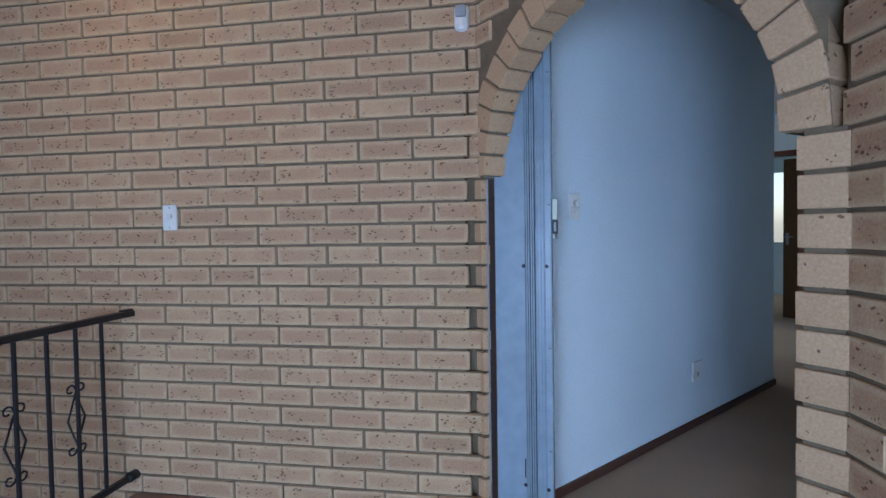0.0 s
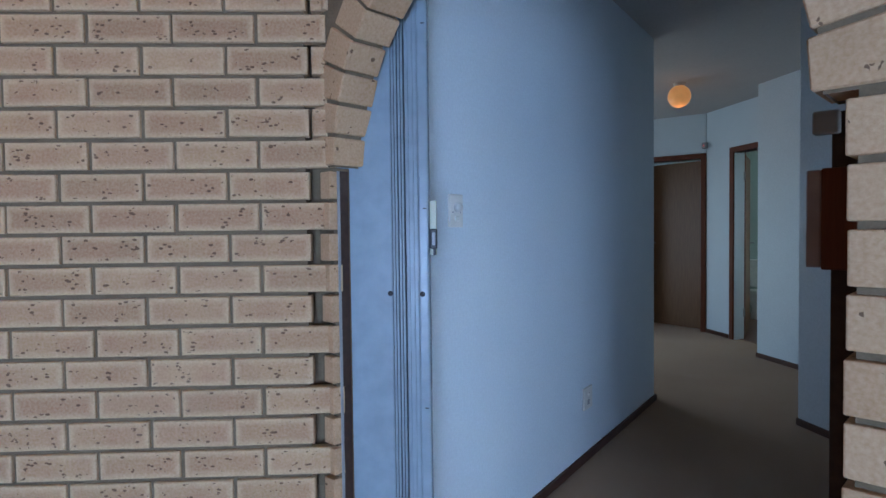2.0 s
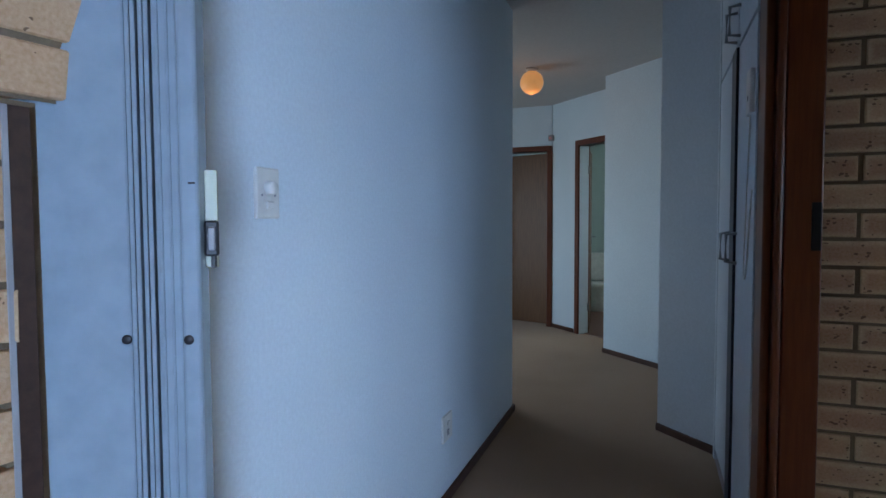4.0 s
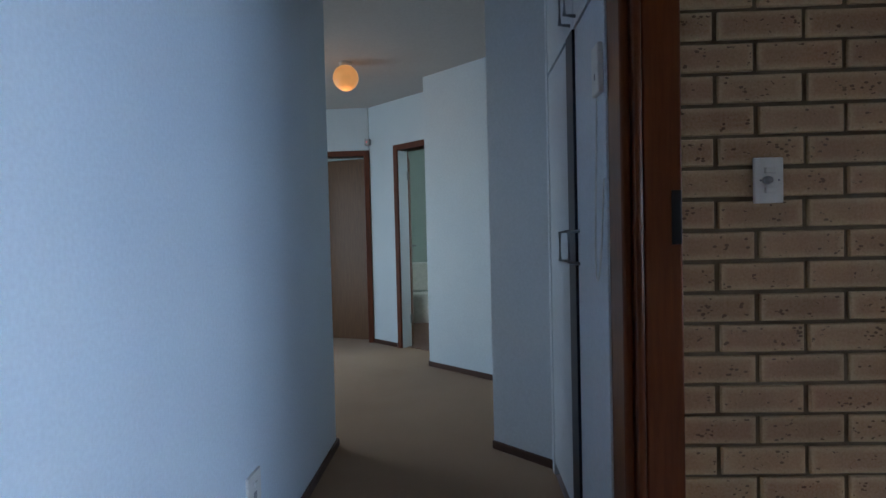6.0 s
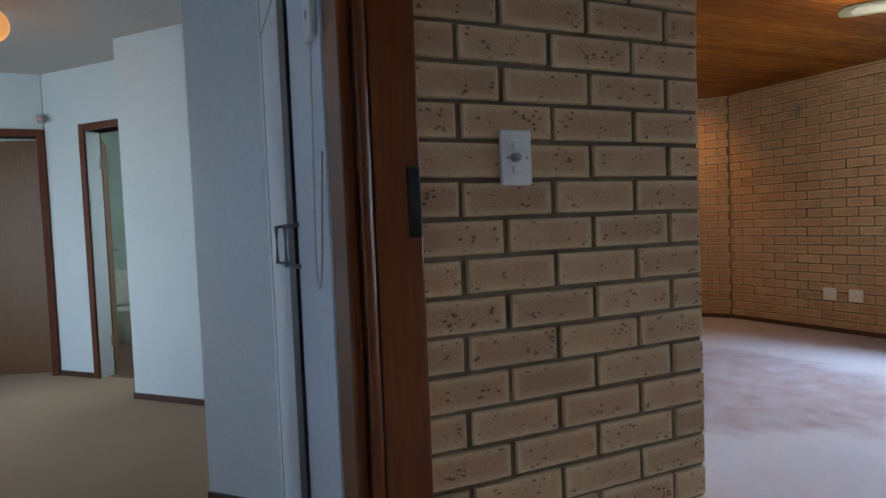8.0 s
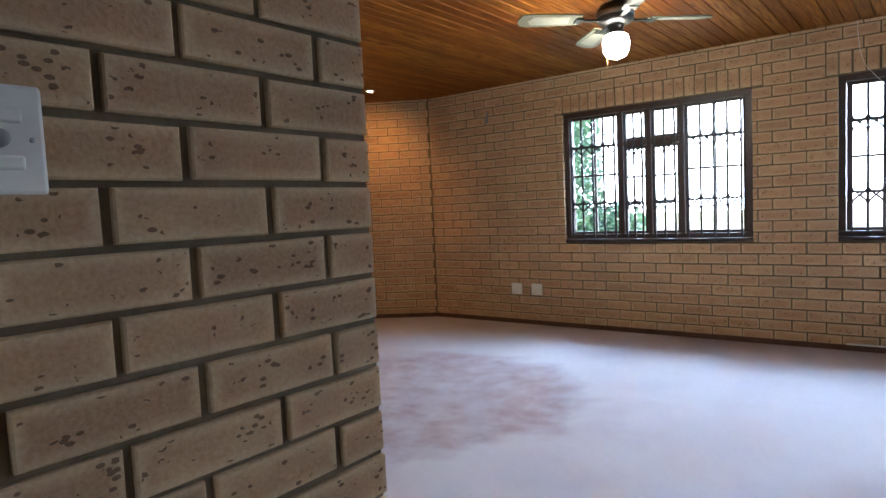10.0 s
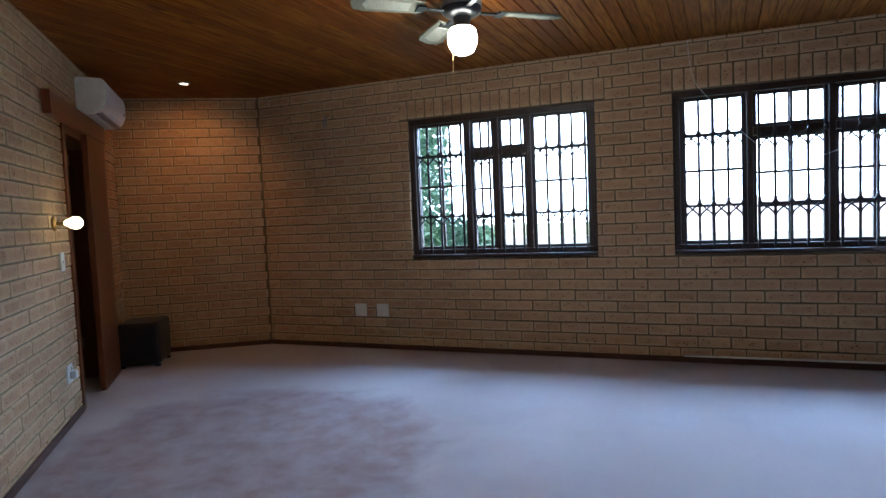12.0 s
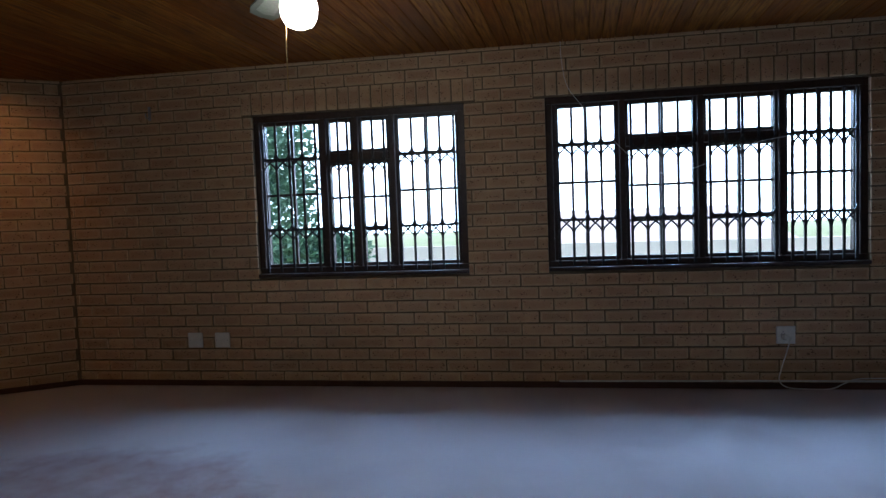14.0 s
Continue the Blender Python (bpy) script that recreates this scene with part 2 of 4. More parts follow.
M_BLADE = wood_mat("pale_green_grey_blade", (0.17, 0.175, 0.13), (0.23, 0.235, 0.18), 0.5)
M_CANE = two_tone("cane_inset", (0.33, 0.33, 0.27), (0.39, 0.39, 0.32), 60, 0.6)
M_TILE = two_tone("brown_floor_tile", (0.16, 0.08, 0.06), (0.2, 0.11, 0.08), 5, 0.35)
M_GRASS = two_tone("sunlit_lawn", (0.25, 0.29, 0.14), (0.34, 0.36, 0.2), 0.8, 0.95, 20, 0.6, dist=0.03)
M_LEAF = two_tone("shrub_leaf", (0.17, 0.3, 0.2), (0.26, 0.41, 0.28), 3, 0.6)
M_BARK = two_tone("grey_bark", (0.2, 0.16, 0.12), (0.28, 0.23, 0.18), 8, 0.9)
M_RENDER = two_tone("pale_boundary_render", (0.78, 0.73, 0.68), (0.82, 0.78, 0.73), 0.7, 0.9)
M_ROOF = two_tone("grey_roof_sheet", (0.3, 0.33, 0.34), (0.36, 0.38, 0.39), 0.6, 0.7)


def glass_mat():
    def build(nt, b):
        b.inputs["Base Color"].default_value = (1, 1, 1, 1)
        b.inputs["Transmission Weight"].default_value = 1.0
        b.inputs["IOR"].default_value = 1.02
    return mat("window_glass", build, 0.0)


M_GLASS = glass_mat()


# ---- mesh helpers ----
def bm_box(bm, x0, x1, y0, y1, z0, z1, bev=0.0):
    vs = [bm.verts.new((x, y, z)) for x in (x0, x1) for y in (y0, y1) for z in (z0, z1)]
    fs = [bm.faces.new([vs[i] for i in f]) for f in ((0, 1, 3, 2), (4, 6, 7, 5), (0, 4, 5, 1), (2, 3, 7, 6), (0, 2, 6, 4), (1, 5, 7, 3))]
    if bev:
        es = {e for f in fs for e in f.edges}
        bmesh.ops.bevel(bm, geom=list(es), offset=bev, segments=2, affect="EDGES", profile=0.5)
    return bm


def box(x0, x1, y0, y1, z0, z1, bev=0.0):
    return bm_box(bmesh.new(), min(x0, x1), max(x0, x1), min(y0, y1), max(y0, y1), min(z0, z1), max(z0, z1), bev)


def lathe(prof, seg=24, axis="Z"):
    """A turned body from (radius, height) pairs."""
    bm = bmesh.new()
    rings = []
    for r, h in prof:
        rings.append([bm.verts.new((r * math.cos(a), r * math.sin(a), h)) for a in [2 * math.pi * k / seg for k in range(seg)]])
    for a, b in zip(rings, rings[1:]):
        for k in range(seg):
            bm.faces.new((a[k], a[(k + 1) % seg], b[(k + 1) % seg], b[k]))
    bm.faces.new(rings[0][::-1])
    bm.faces.new(rings[-1])
    for f in bm.faces:
        f.smooth = True
    if axis == "Y":
        bm.transform(Matrix.Rotation(radians(90), 4, "X"))
    if axis == "X":
        bm.transform(Matrix.Rotation(radians(90), 4, "Y"))
    return bm


def tube(pts, r, seg=8):
    """A round bar along points."""
    bm = bmesh.new()
    pts = [Vector(p) for p in pts]
    rings = []
    for i, p in enumerate(pts):
        d = (pts[min(i + 1, len(pts) - 1)] - pts[max(i - 1, 0)]).normalized()
        q = d.to_track_quat("Z", "Y")
        rings.append([bm.verts.new(p + q @ Vector((r * math.cos(a), r * math.sin(a), 0))) for a in [2 * math.pi * k / seg for k in range(seg)]])
    for a, b in zip(rings, rings[1:]):
        for k in range(seg):
            f = bm.faces.new((a[k], a[(k + 1) % seg], b[(k + 1) % seg], b[k]))
            f.smooth = True
    bm.faces.new(rings[0][::-1])
    bm.faces.new(rings[-1])
    return bm


def merge(*bms):
    out = bmesh.new()
    for b in bms:
        me = bpy.data.meshes.new("tmp")
        b.to_mesh(me)
        b.free()
        out.from_mesh(me)
        bpy.data.meshes.remove(me)
    return out


def mesh_of(name, bm, material):
    me = bpy.data.meshes.new(name)
    bmesh.ops.recalc_face_normals(bm, faces=bm.faces[:])
    bm.to_mesh(me)
    bm.free()
    me.materials.append(material)
    return me


def part(name, bm, material, parent, label=""):
    ob = new(name, mesh_of(name, bm, material))
    ob.parent = parent
    if label:
        tagged(ob, label)
    return ob


def thing(name, m, label, category, group="", kind=""):
    ob = new(name)
    ob.matrix_world = m
    return tagged(ob, label, category, group, kind)


def solid(name, bm, material, m, label, category, kind="", group=""):
    ob = new(name, mesh_of(name, bm, material))
    ob.matrix_world = m
    return tagged(ob, label, category, group, kind)


def prism(pts, z0, z1):
    bm = bmesh.new()
    lo = [bm.verts.new((x, y, z0)) for x, y in pts]
    hi = [bm.verts.new((x, y, z1)) for x, y in pts]
    bm.faces.new(lo[::-1])
    bm.faces.new(hi)
    n = len(pts)
    for k in range(n):
        bm.faces.new((lo[k], lo[(k + 1) % n], hi[(k + 1) % n], hi[k]))
    return bm


# ---- brickwork ----
COURSE, STRETCH, BL, BH = 0.084, 0.232, 0.222, 0.073
Z_BED = -0.019


def brick_verts(l, h, d=0.03, bev=0.003):
    """A brick face on the wall plane y=0, body going in to y=d, with worn arrises."""
    x, z = l / 2, h / 2
    v = [(-x + bev, 0, -z + bev), (x - bev, 0, -z + bev), (x - bev, 0, z - bev), (-x + bev, 0, z - bev),
         (-x, bev, -z), (x, bev, -z), (x, bev, z), (-x, bev, z), (-x, d, -z), (x, d, -z), (x, d, z), (-x, d, z)]
    f = [(0, 1, 2, 3)] + [(a + k, a + (k + 1) % 4, a + 4 + (k + 1) % 4, a + 4 + k)[::-1] for a in (0, 4) for k in range(4)]
    return v, f


BRICK_MESH = {}


def fill_mesh(me, verts, faces, dims):
    me.from_pydata(verts, [], faces)
    uv = me.uv_layers.new(name="UVMap")
    co = np.array(verts)
    idx = np.empty(len(me.loops), dtype=np.int32)
    me.loops.foreach_get("vertex_index", idx)
    uv.data.foreach_set("uv", np.array(dims)[idx].astype(np.float32).ravel())
    me.update()


def brick_data(l, h, material, d=0.03):
    key = (round(l, 3), round(h, 3), material.name, d)
    if key not in BRICK_MESH:
        v, f = brick_verts(l, h, d)
        me = bpy.data.meshes.new("brick")
        fill_mesh(me, v, f, [(p[0] / l + 0.5, p[2] / h + 0.5) for p in v])
        me.materials.append(material)
        BRICK_MESH[key] = me
    return BRICK_MESH[key]


def spans(x0, x1, phase, mod=STRETCH, joint=0.0105):
    """Stretchers of one course between x0 and x1."""
    out, k = [], math.floor((x0 - phase) / mod)
    while phase + k * mod < x1:
        a, b = phase + k * mod, phase + k * mod + mod - joint
        a, b = max(a, x0), min(b, x1)
        if b - a > 0.025:
            out.append((a, b))
        k += 1
    return out


def cut(run, holes, z):
    for h0, h1, z0, z1 in holes:
        if z0 - 0.02 < z < z1 + 0.02:
            run = [q for a, b in run for q in ((a, min(b, h0)), (max(a, h1), b)) if q[1] - q[0] > 0.02]
    return run


def brick_wall(name, m, x0, x1, z0, z1, label, holes=(), phase=0.0, near=None, thick=0.22, ends=None, shift=0.5, soldier=(), body=None, mod=STRETCH, joint=0.0105):
    """A face-brick wall: a mortar body with openings through it and bricks laid on its face (local x along it, y into it)."""
    wall = thing(name, m, label, "wall", kind="structure")
    bm = bmesh.new()
    bx0, bx1 = body or (x0, x1)
    xs = sorted({bx0, bx1, *[h[0] for h in holes], *[h[1] for h in holes]})
    zs = sorted({z0, z1, *[h[2] for h in holes], *[h[3] for h in holes]})
    for a, b in zip(xs, xs[1:]):
        for c, d in zip(zs, zs[1:]):
            mx, mz = (a + b) / 2, (c + d) / 2
            if not any(h[0] < mx < h[1] and h[2] < mz < h[3] for h in holes):
                bm_box(bm, a, b, 0.011, thick, c, d)
    part("mortar", bm, M_MORTAR, wall, "recessed sandy mortar")
    rng = random.Random(name)
    pieces = []
    rows = int((z1 - Z_BED) / COURSE) + 1
    for r in range(rows):
        zc = Z_BED + r * COURSE + COURSE / 2
        if zc < z0 + 0.02 or zc > z1 - 0.02:
            continue
        e0, e1 = (x0, x1) if ends is None else ends(r, x0, x1)
        run = spans(e0, e1, phase + (shift * mod if r % 2 else 0), mod, joint)
        for a, b in cut(run, [*holes, *soldier], zc):
            pieces.append(((a + b) / 2, zc, b - a, BH))
    for s0, s1, t0, t1 in soldier:
        n = round((s1 - s0) / 0.084)
        w = (s1 - s0) / n
        pieces += [(s0 + (k + 0.5) * w, (t0 + t1) / 2, w - 0.011, t1 - t0 - 0.011) for k in range(n)]
    lay(wall, pieces, rng, near)
    return wall


def lay(wall, pieces, rng, near):
    if near is None:
        near = ((pieces[0][0] + pieces[-1][0]) / 2, 1.2)
    pieces.sort(key=lambda p: math.hypot(p[0] - near[0], 0.6 * (p[1] - near[1])))
    rest_v, rest_f, rest_d = [], [], []
    for i, (x, z, l, h) in enumerate(pieces):
        jx, jy = rng.uniform(-0.0015, 0.0015), rng.uniform(-0.0025, 0.002)
        if i < 290:
            ob = new("brick", brick_data(l, h, M_BRICK))
            ob.parent = wall
            ob.matrix_local = pose(x + jx, jy, z + rng.uniform(-0.001, 0.001), rng.uniform(-0.5, 0.5), rng.uniform(-0.35, 0.35), rng.uniform(-0.4, 0.4))
        else:
            v, f = brick_verts(l, h)
            n = len(rest_v)
            rest_v += [(p[0] + x + jx, p[1] + jy, p[2] + z) for p in v]
            rest_f += [tuple(q + n for q in g) for g in f]
            rest_d += [(p[0] / l + 0.5, p[2] / h + 0.5) for p in v]
    if rest_v:
        me = bpy.data.meshes.new("bricks")
        fill_mesh(me, rest_v, rest_f, rest_d)
        me.materials.append(M_BRICKS)
        ob = new("bricks", me)
        ob.parent = wall
        tagged(ob, "further courses of buff bricks", kind="stuff")


# ---- plan ----
CEIL = 2.45
PCEIL = 2.575
XSB = 3.143
YSB = -0.39
# window wall: turned 5.2 degrees from the passage, u runs along it from the far left end up to the lounge corner
WA = 5.208
UC = 6.70
XC, YW = 6.685, -4.61
WALLM = pose(XC, YW, 0, 0, 0, 180 + WA)
L2D = 3.95
CHA = 36.5
CH = (L2D - XC - YW) / (math.cos(radians(CHA)) + math.sin(radians(CHA)))
K2 = (XC + CH * math.cos(radians(CHA)), YW + CH * math.sin(radians(CHA)))
WIN_A = (3.486, 5.115, 0.842, 2.079)
WIN_B = (0.81, 2.913, 0.842, 2.079)


def on_wall(u, out, z):
    """A place on the window wall: along it, out into the room, and up."""
    return WALLM @ Vector((UC - u, -out, z))


# floors
solid("floor", prism([(-2.4, -5.6), (6.2, -4.85), (7.0, -4.8), (8.2, -3.9), (9.0, -3.5), (4.6, 0.55), (1.4, 0.55), (0.2, -0.75), (0.2, -2.2), (-2.4, -2.2)], -0.2, 0.0), M_CARPET, Matrix(), "worn mauve-beige carpet with faint stains", "carpet", "structure")
solid("floor_passage", prism([(1.5, 0.552), (4.6, 0.552), (6.2, -1.0), (11.2, -1.0), (11.2, 4.4), (4.4, 4.4), (4.4, 1.95), (1.68, 1.95), (1.6, 1.6)], -0.2, -0.0), M_CARPET2, Matrix(), "tan fitted carpet in the passage", "carpet", "structure")
solid("floor_stair_hall", prism([(-2.2, -1.3), (0.19, -0.76), (1.39, 0.45), (1.49, 0.552), (1.59, 1.6), (1.6, 1.9), (-0.3, 4.45), (-2.2, 4.45)], -0.2, -0.002), M_TILE, Matrix(), "brown tiled stair hall floor", "floor", "structure")

# diagonal stair-hall wall: plain ends above the arch spring, toothed below
DIAG = pose(1.61, 1.76, 0, 0, 0, -52.5)


def tooth(r, x0, x1):
    zc = Z_BED + r * COURSE + COURSE / 2
    if zc > 1.42:
        return x0, 0.05
    return x0, (0.083 if r % 2 else 0.0)


wall_diag = brick_wall("wall_stair_hall", DIAG, -3.3, 0.083, -0.1, 2.7, "buff speckled face-brick wall with toothed corner courses",
                       phase=-0.213, mod=0.2235, near=(-0.8, 1.3), ends=tooth, shift=0.371, thick=0.11, body=(-3.3, -0.012))
# right-hand diagonal wall beside the arch
AW = pose(1.63, 1.705, 0, 0, 0, -99.5)
ax = Vector((math.cos(radians(-99.5)), math.sin(radians(-99.5)), 0))
RP = Vector((1.63, 1.705, 0)) + ax * 1.262
brick_wall("wall_beside_arch", pose(RP.x, RP.y, 0, 0, 0, -135), -0.03, 1.75, -0.1, 2.7, "buff face-brick wall running back from the arch",
           phase=0.0, near=(0.3, 1.2), thick=0.2, ends=lambda r, a, b: (a + (0.0 if r % 2 else 0.03), b))


def arch_wall():
    """Brick piers, a ring of voussoirs and the brickwork above them."""
    w = thing("wall_arch", AW, "face-brick arch with smooth voussoirs over toothed piers", "arch", kind="structure")
    r0, r1, cx, zs, t = 0.548, 0.655, 0.568, 1.415, 0.115
    bm = bmesh.new()
    bm_box(bm, -0.03, -0.012, 0.02, t - 0.01, -0.1, zs)
    bm_box(bm, 1.167, 1.25, 0.012, 0.24, -0.1, zs)
    # spandrel body over the ring
    n = 24
    outer = [(cx - 0.645 * math.cos(math.pi * k / n), zs + 0.645 * math.sin(math.pi * k / n)) for k in range(n + 1)]
    for y in (0.012, t - 0.01):
        for (xa, za), (xb, zb) in zip(outer, outer[1:]):
            bm.faces.new([bm.verts.new(p) for p in ((xa, y, za), (xb, y, zb), (xb, y, 2.7), (xa, y, 2.7))])
    for k in range(n):
        a0, a1 = math.pi * k / n, math.pi * (k + 1) / n
        q = [(cx - rr * math.cos(a), y, zs + rr * math.sin(a)) for a, rr, y in ((a0, r0 + .012, .012), (a1, r0 + .012, .012), (a1, r0 + .012, t - .01), (a0, r0 + .012, t - .01))]
        bm.faces.new([bm.verts.new(p) for p in q])
        for y in (0.012, t - 0.01):
            q = [(cx - rr * math.cos(a), y, zs + rr * math.sin(a)) for a, rr in ((a0, r0 + .012), (a1, r0 + .012), (a1, r1), (a0, r1))]
            bm.faces.new([bm.verts.new(p) for p in q])
    part("mortar", bm, M_MORTAR, w, "recessed sandy mortar")
    rng = random.Random(5)
    # voussoirs
    n = 21
    for k in range(n):
        a = math.pi * (k + 0.5) / n
        half = math.pi / n / 2
        bm = bmesh.new()
        pr = []
        g = 0.005
        for rr in (r0, r1):
            wd = rr * math.tan(half) - g
            for sx in (-1, 1):
                pr.append((sx * wd, rr))
        lo = [(-pr[1][0], r0), (pr[1][0], r0), (pr[3][0], r1), (-pr[3][0], r1)]
        vf = [bm.verts.new((x, 0, z)) for x, z in lo]
        vb = [bm.verts.new((x, t, z)) for x, z in lo]
        bm.faces.new(vf)
        bm.faces.new(vb[::-1])
        for i in range(4):
            bm.faces.new((vf[i], vb[i], vb[(i + 1) % 4], vf[(i + 1) % 4]))
        bmesh.ops.bevel(bm, geom=bm.edges[:], offset=0.003, segments=1, affect="EDGES")
        ob = part("brick", bm, M_SMOOTH, w)
        ob.matrix_local = pose(cx, rng.uniform(-0.004, 0.006), zs) @ Matrix.Rotation(-(math.pi / 2 - a), 4, "Y") @ pose(0, 0, rng.uniform(-0.006, 0.004))
    # pier headers, in and out by courses
    for r in range(0, 17):
        zc = Z_BED + r * COURSE + COURSE / 2
        if zc > zs - 0.03:
            continue
        for side in (0, 1):
            if side == 0:
                x0, x1 = -0.043, 0.0
            else:
                x0, x1 = 1.156, 1.262
            ob = part("brick", box(x0, x1, 0.0, 0.25 if side else 0.058, zc - BH / 2, zc + BH / 2, 0.003), M_SMOOTH, w)
            ob.location = (rng.uniform(-0.002, 0.002), rng.uniform(-0.003, 0.003), 0)
    pieces = []
    for r in range(17, 33):
        zc = Z_BED + r * COURSE + COURSE / 2
        for a, b in spans(-0.06, 1.262, 0.116 * (r % 2)):
            dz = zc - zs
            if dz < 0.71:
                h = math.sqrt(max(0, 0.71 ** 2 - max(0, dz - 0.04) ** 2))
                segs = [(a, min(b, cx - h)), (max(a, cx + h), b)]
            else:
                segs = [(a, b)]
            pieces += [((p + q) / 2, zc, q - p, BH) for p, q in segs if q - p > 0.03]
    lay(w, pieces, rng, None)


arch_wall()
solid("wall_arch_corner", prism([(1.63, 1.835), (1.675, 1.795), (1.69, 1.745), (1.762, 1.735), (1.762, 1.88), (1.66, 1.98), (1.6, 1.93)], -0.05, 2.65), M_MORTAR, Matrix(), "mortared core of the toothed brick corner", "wall", "structure")


# ---- lounge walls ----
SET = (COURSE, BH, Z_BED)
COURSE, BH, Z_BED = 0.089, 0.078, 0.024
brick_wall("wall_windows", WALLM, 0, 9.1, -0.05, CEIL + 0.05, "buff face-brick window wall with soldier courses over the windows",
           # the third hole is an added, unseen opening for the passage fill lamp
           holes=[(UC - WIN_A[1], UC - WIN_A[0], WIN_A[2], WIN_A[3]), (UC - WIN_B[1], UC - WIN_B[0], WIN_B[2], WIN_B[3]), (6.85, 7.85, 0.842, 2.079)], near=(4.6, 0.8), body=(-0.15, 9.1), phase=0.139, mod=0.23, shift=0.55,
           soldier=[(UC - WIN_A[1] - 0.08, UC - WIN_A[0] + 0.08, 2.082, 2.25), (UC - WIN_B[1] - 0.08, UC - WIN_B[0] + 0.08, 2.082, 2.25)])
brick_wall("wall_chamfer", pose(K2[0], K2[1], 0, 0, 0, CHA - 180), 0, CH, -0.05, CEIL + 0.05, "buff face-brick corner wall lit by a downlight", phase=0.06, body=(-0.2, CH),
           ends=lambda r, a, b: (a, b + (0.02 if r % 2 else -0.03)))
COURSE, BH, Z_BED = SET
L2O = (L2D - YSB, YSB)
L2DOOR = (3.07, 4.13, -0.05, 2.0)
brick_wall("wall_sconce", pose(L2O[0], L2O[1], 0, 0, 0, -45), 0, (K2[0] - L2O[0]) / C, -0.05, CEIL + 0.05, "buff face-brick lounge wall with a doorway", holes=[L2DOOR], near=(2.6, 1.2))
brick_wall("wall_return", pose(XSB, YSB, 0, 0, 0, 0), 0.105, L2O[0] - XSB, -0.05, CEIL + 0.05, "buff face-brick return wall", near=(0.2, 1.2), thick=0.1)
Z_BED, keep = 0.008, Z_BED
brick_wall("wall_switch", pose(XSB, 0.375, 0, 0, 0, -90), -0.02, 0.765, -0.05, CEIL + 0.05, "speckled buff brick pier wall with a light switch", phase=0.561, mod=0.236, shift=0.453, joint=0.015, near=(0.4, 1.1), thick=0.1)
Z_BED = keep


def wall_box(name, m, x0, x1, z0, z1, thick, label, material, holes=()):
    bm = bmesh.new()
    xs = sorted({x0, x1, *[h[0] for h in holes], *[h[1] for h in holes]})
    zs = sorted({z0, z1, *[h[2] for h in holes], *[h[3] for h in holes]})
    for a, b in zip(xs, xs[1:]):
        for c, d in zip(zs, zs[1:]):
            if not any(h[0] < (a + b) / 2 < h[1] and h[2] < (c + d) / 2 < h[3] for h in holes):
                bm_box(bm, a, b, 0, thick, c, d)
    return solid(name, bm, material, m, label, "wall", "structure")


# lounge: unseen closing walls
wall_box("wall_lounge_far", pose(-2.3, -5.65, 0, 0, 0, 90), 0, 3.45, -0.05, 2.65, 0.12, "plain brick-coloured lounge wall", M_MORTAR)
wall_box("wall_lounge_step", pose(-2.3, -2.2, 0, 0, 0, 0), 0, 2.35, -0.05, 2.65, 0.12, "plain brick-coloured lounge wall", M_MORTAR)
wall_box("wall_lounge_west", pose(0.2, -2.2, 0, 0, 0, 90), 0, 1.5, -0.05, 2.65, 0.15, "plain brick-coloured lounge wall", M_MORTAR)

# stair hall: closing walls with the window that lights it
wall_box("wall_stair_west", pose(-2.2, -1.4, 0, 0, 0, 90), 0, 5.6, -0.1, 2.75, 0.15, "plain brown stair hall wall with a window", M_MORTAR, holes=[])
wall_box("wall_stair_south", pose(0.25, -0.9, 0, 0, 0, 180), 0, 2.5, -0.1, 2.75, 0.1, "plain brown stair hall wall with a window", M_MORTAR, holes=[(1.25, 2.4, 0.2, 1.5)])
wall_box("wall_stair_north", pose(-2.2, 4.0, 0, 0, 0, 0), 0, 2.12, -0.1, 2.75, 0.1, "plain brown stair hall wall", M_MORTAR)
solid("ceiling_stair_hall", prism([(-2.35, -1.4), (0.2, -1.0), (1.4, 0.3), (1.75, 1.75), (-0.2, 4.5), (-2.35, 4.5)], 2.68, 2.74), M_PINE, Matrix(), "varnished pine ceiling over the stair hall", "ceiling", "structure")


def pine_ceiling():
    v, f = [], []
    w, x = 0.088, -2.414
    while x < 8.5:
        n = len(v)
        for y in (-5.7, -2.15 if x < 0.1 else 0.54 if x < 3.3 else min(0.0, L2D - x + 0.2)):
            for px, pz in ((0.001, 0.02), (0.001, 0.006), (0.005, 0), (w - 0.005, 0), (w - 0.001, 0.006), (w - 0.001, 0.02)):
                v.append((x + px, y, CEIL + pz))
        f += [(n + i, n + i + 1, n + 7 + i, n + 6 + i) for i in range(5)]
        x += w
    n = len(v)
    v += [(-2.42, -5.7, CEIL + .016), (8.2, -5.7, CEIL + .016), (8.2, -3.9, CEIL + .016), (4.2, .1, CEIL + .016), (3.3, .55, CEIL + .016), (0.1, .55, CEIL + .016), (0.1, -2.1, CEIL + .016), (-2.42, -2.1, CEIL + .016)]
    v += [(a, b, CEIL + 0.04) for a, b, _ in v[-8:]]
    f += [tuple(range(n, n + 8)), tuple(range(n + 15, n + 7, -1))] + [(n + i, n + (i + 1) % 8, n + 8 + (i + 1) % 8, n + 8 + i) for i in range(8)]
    me = bpy.data.meshes.new("ceiling")
    me.from_pydata(v, [], f)
    me.materials.append(M_PINE)
    tagged(new("ceiling", me), "varnished knotty pine tongue-and-groove board ceiling", "ceiling", kind="structure")


pine_ceiling()
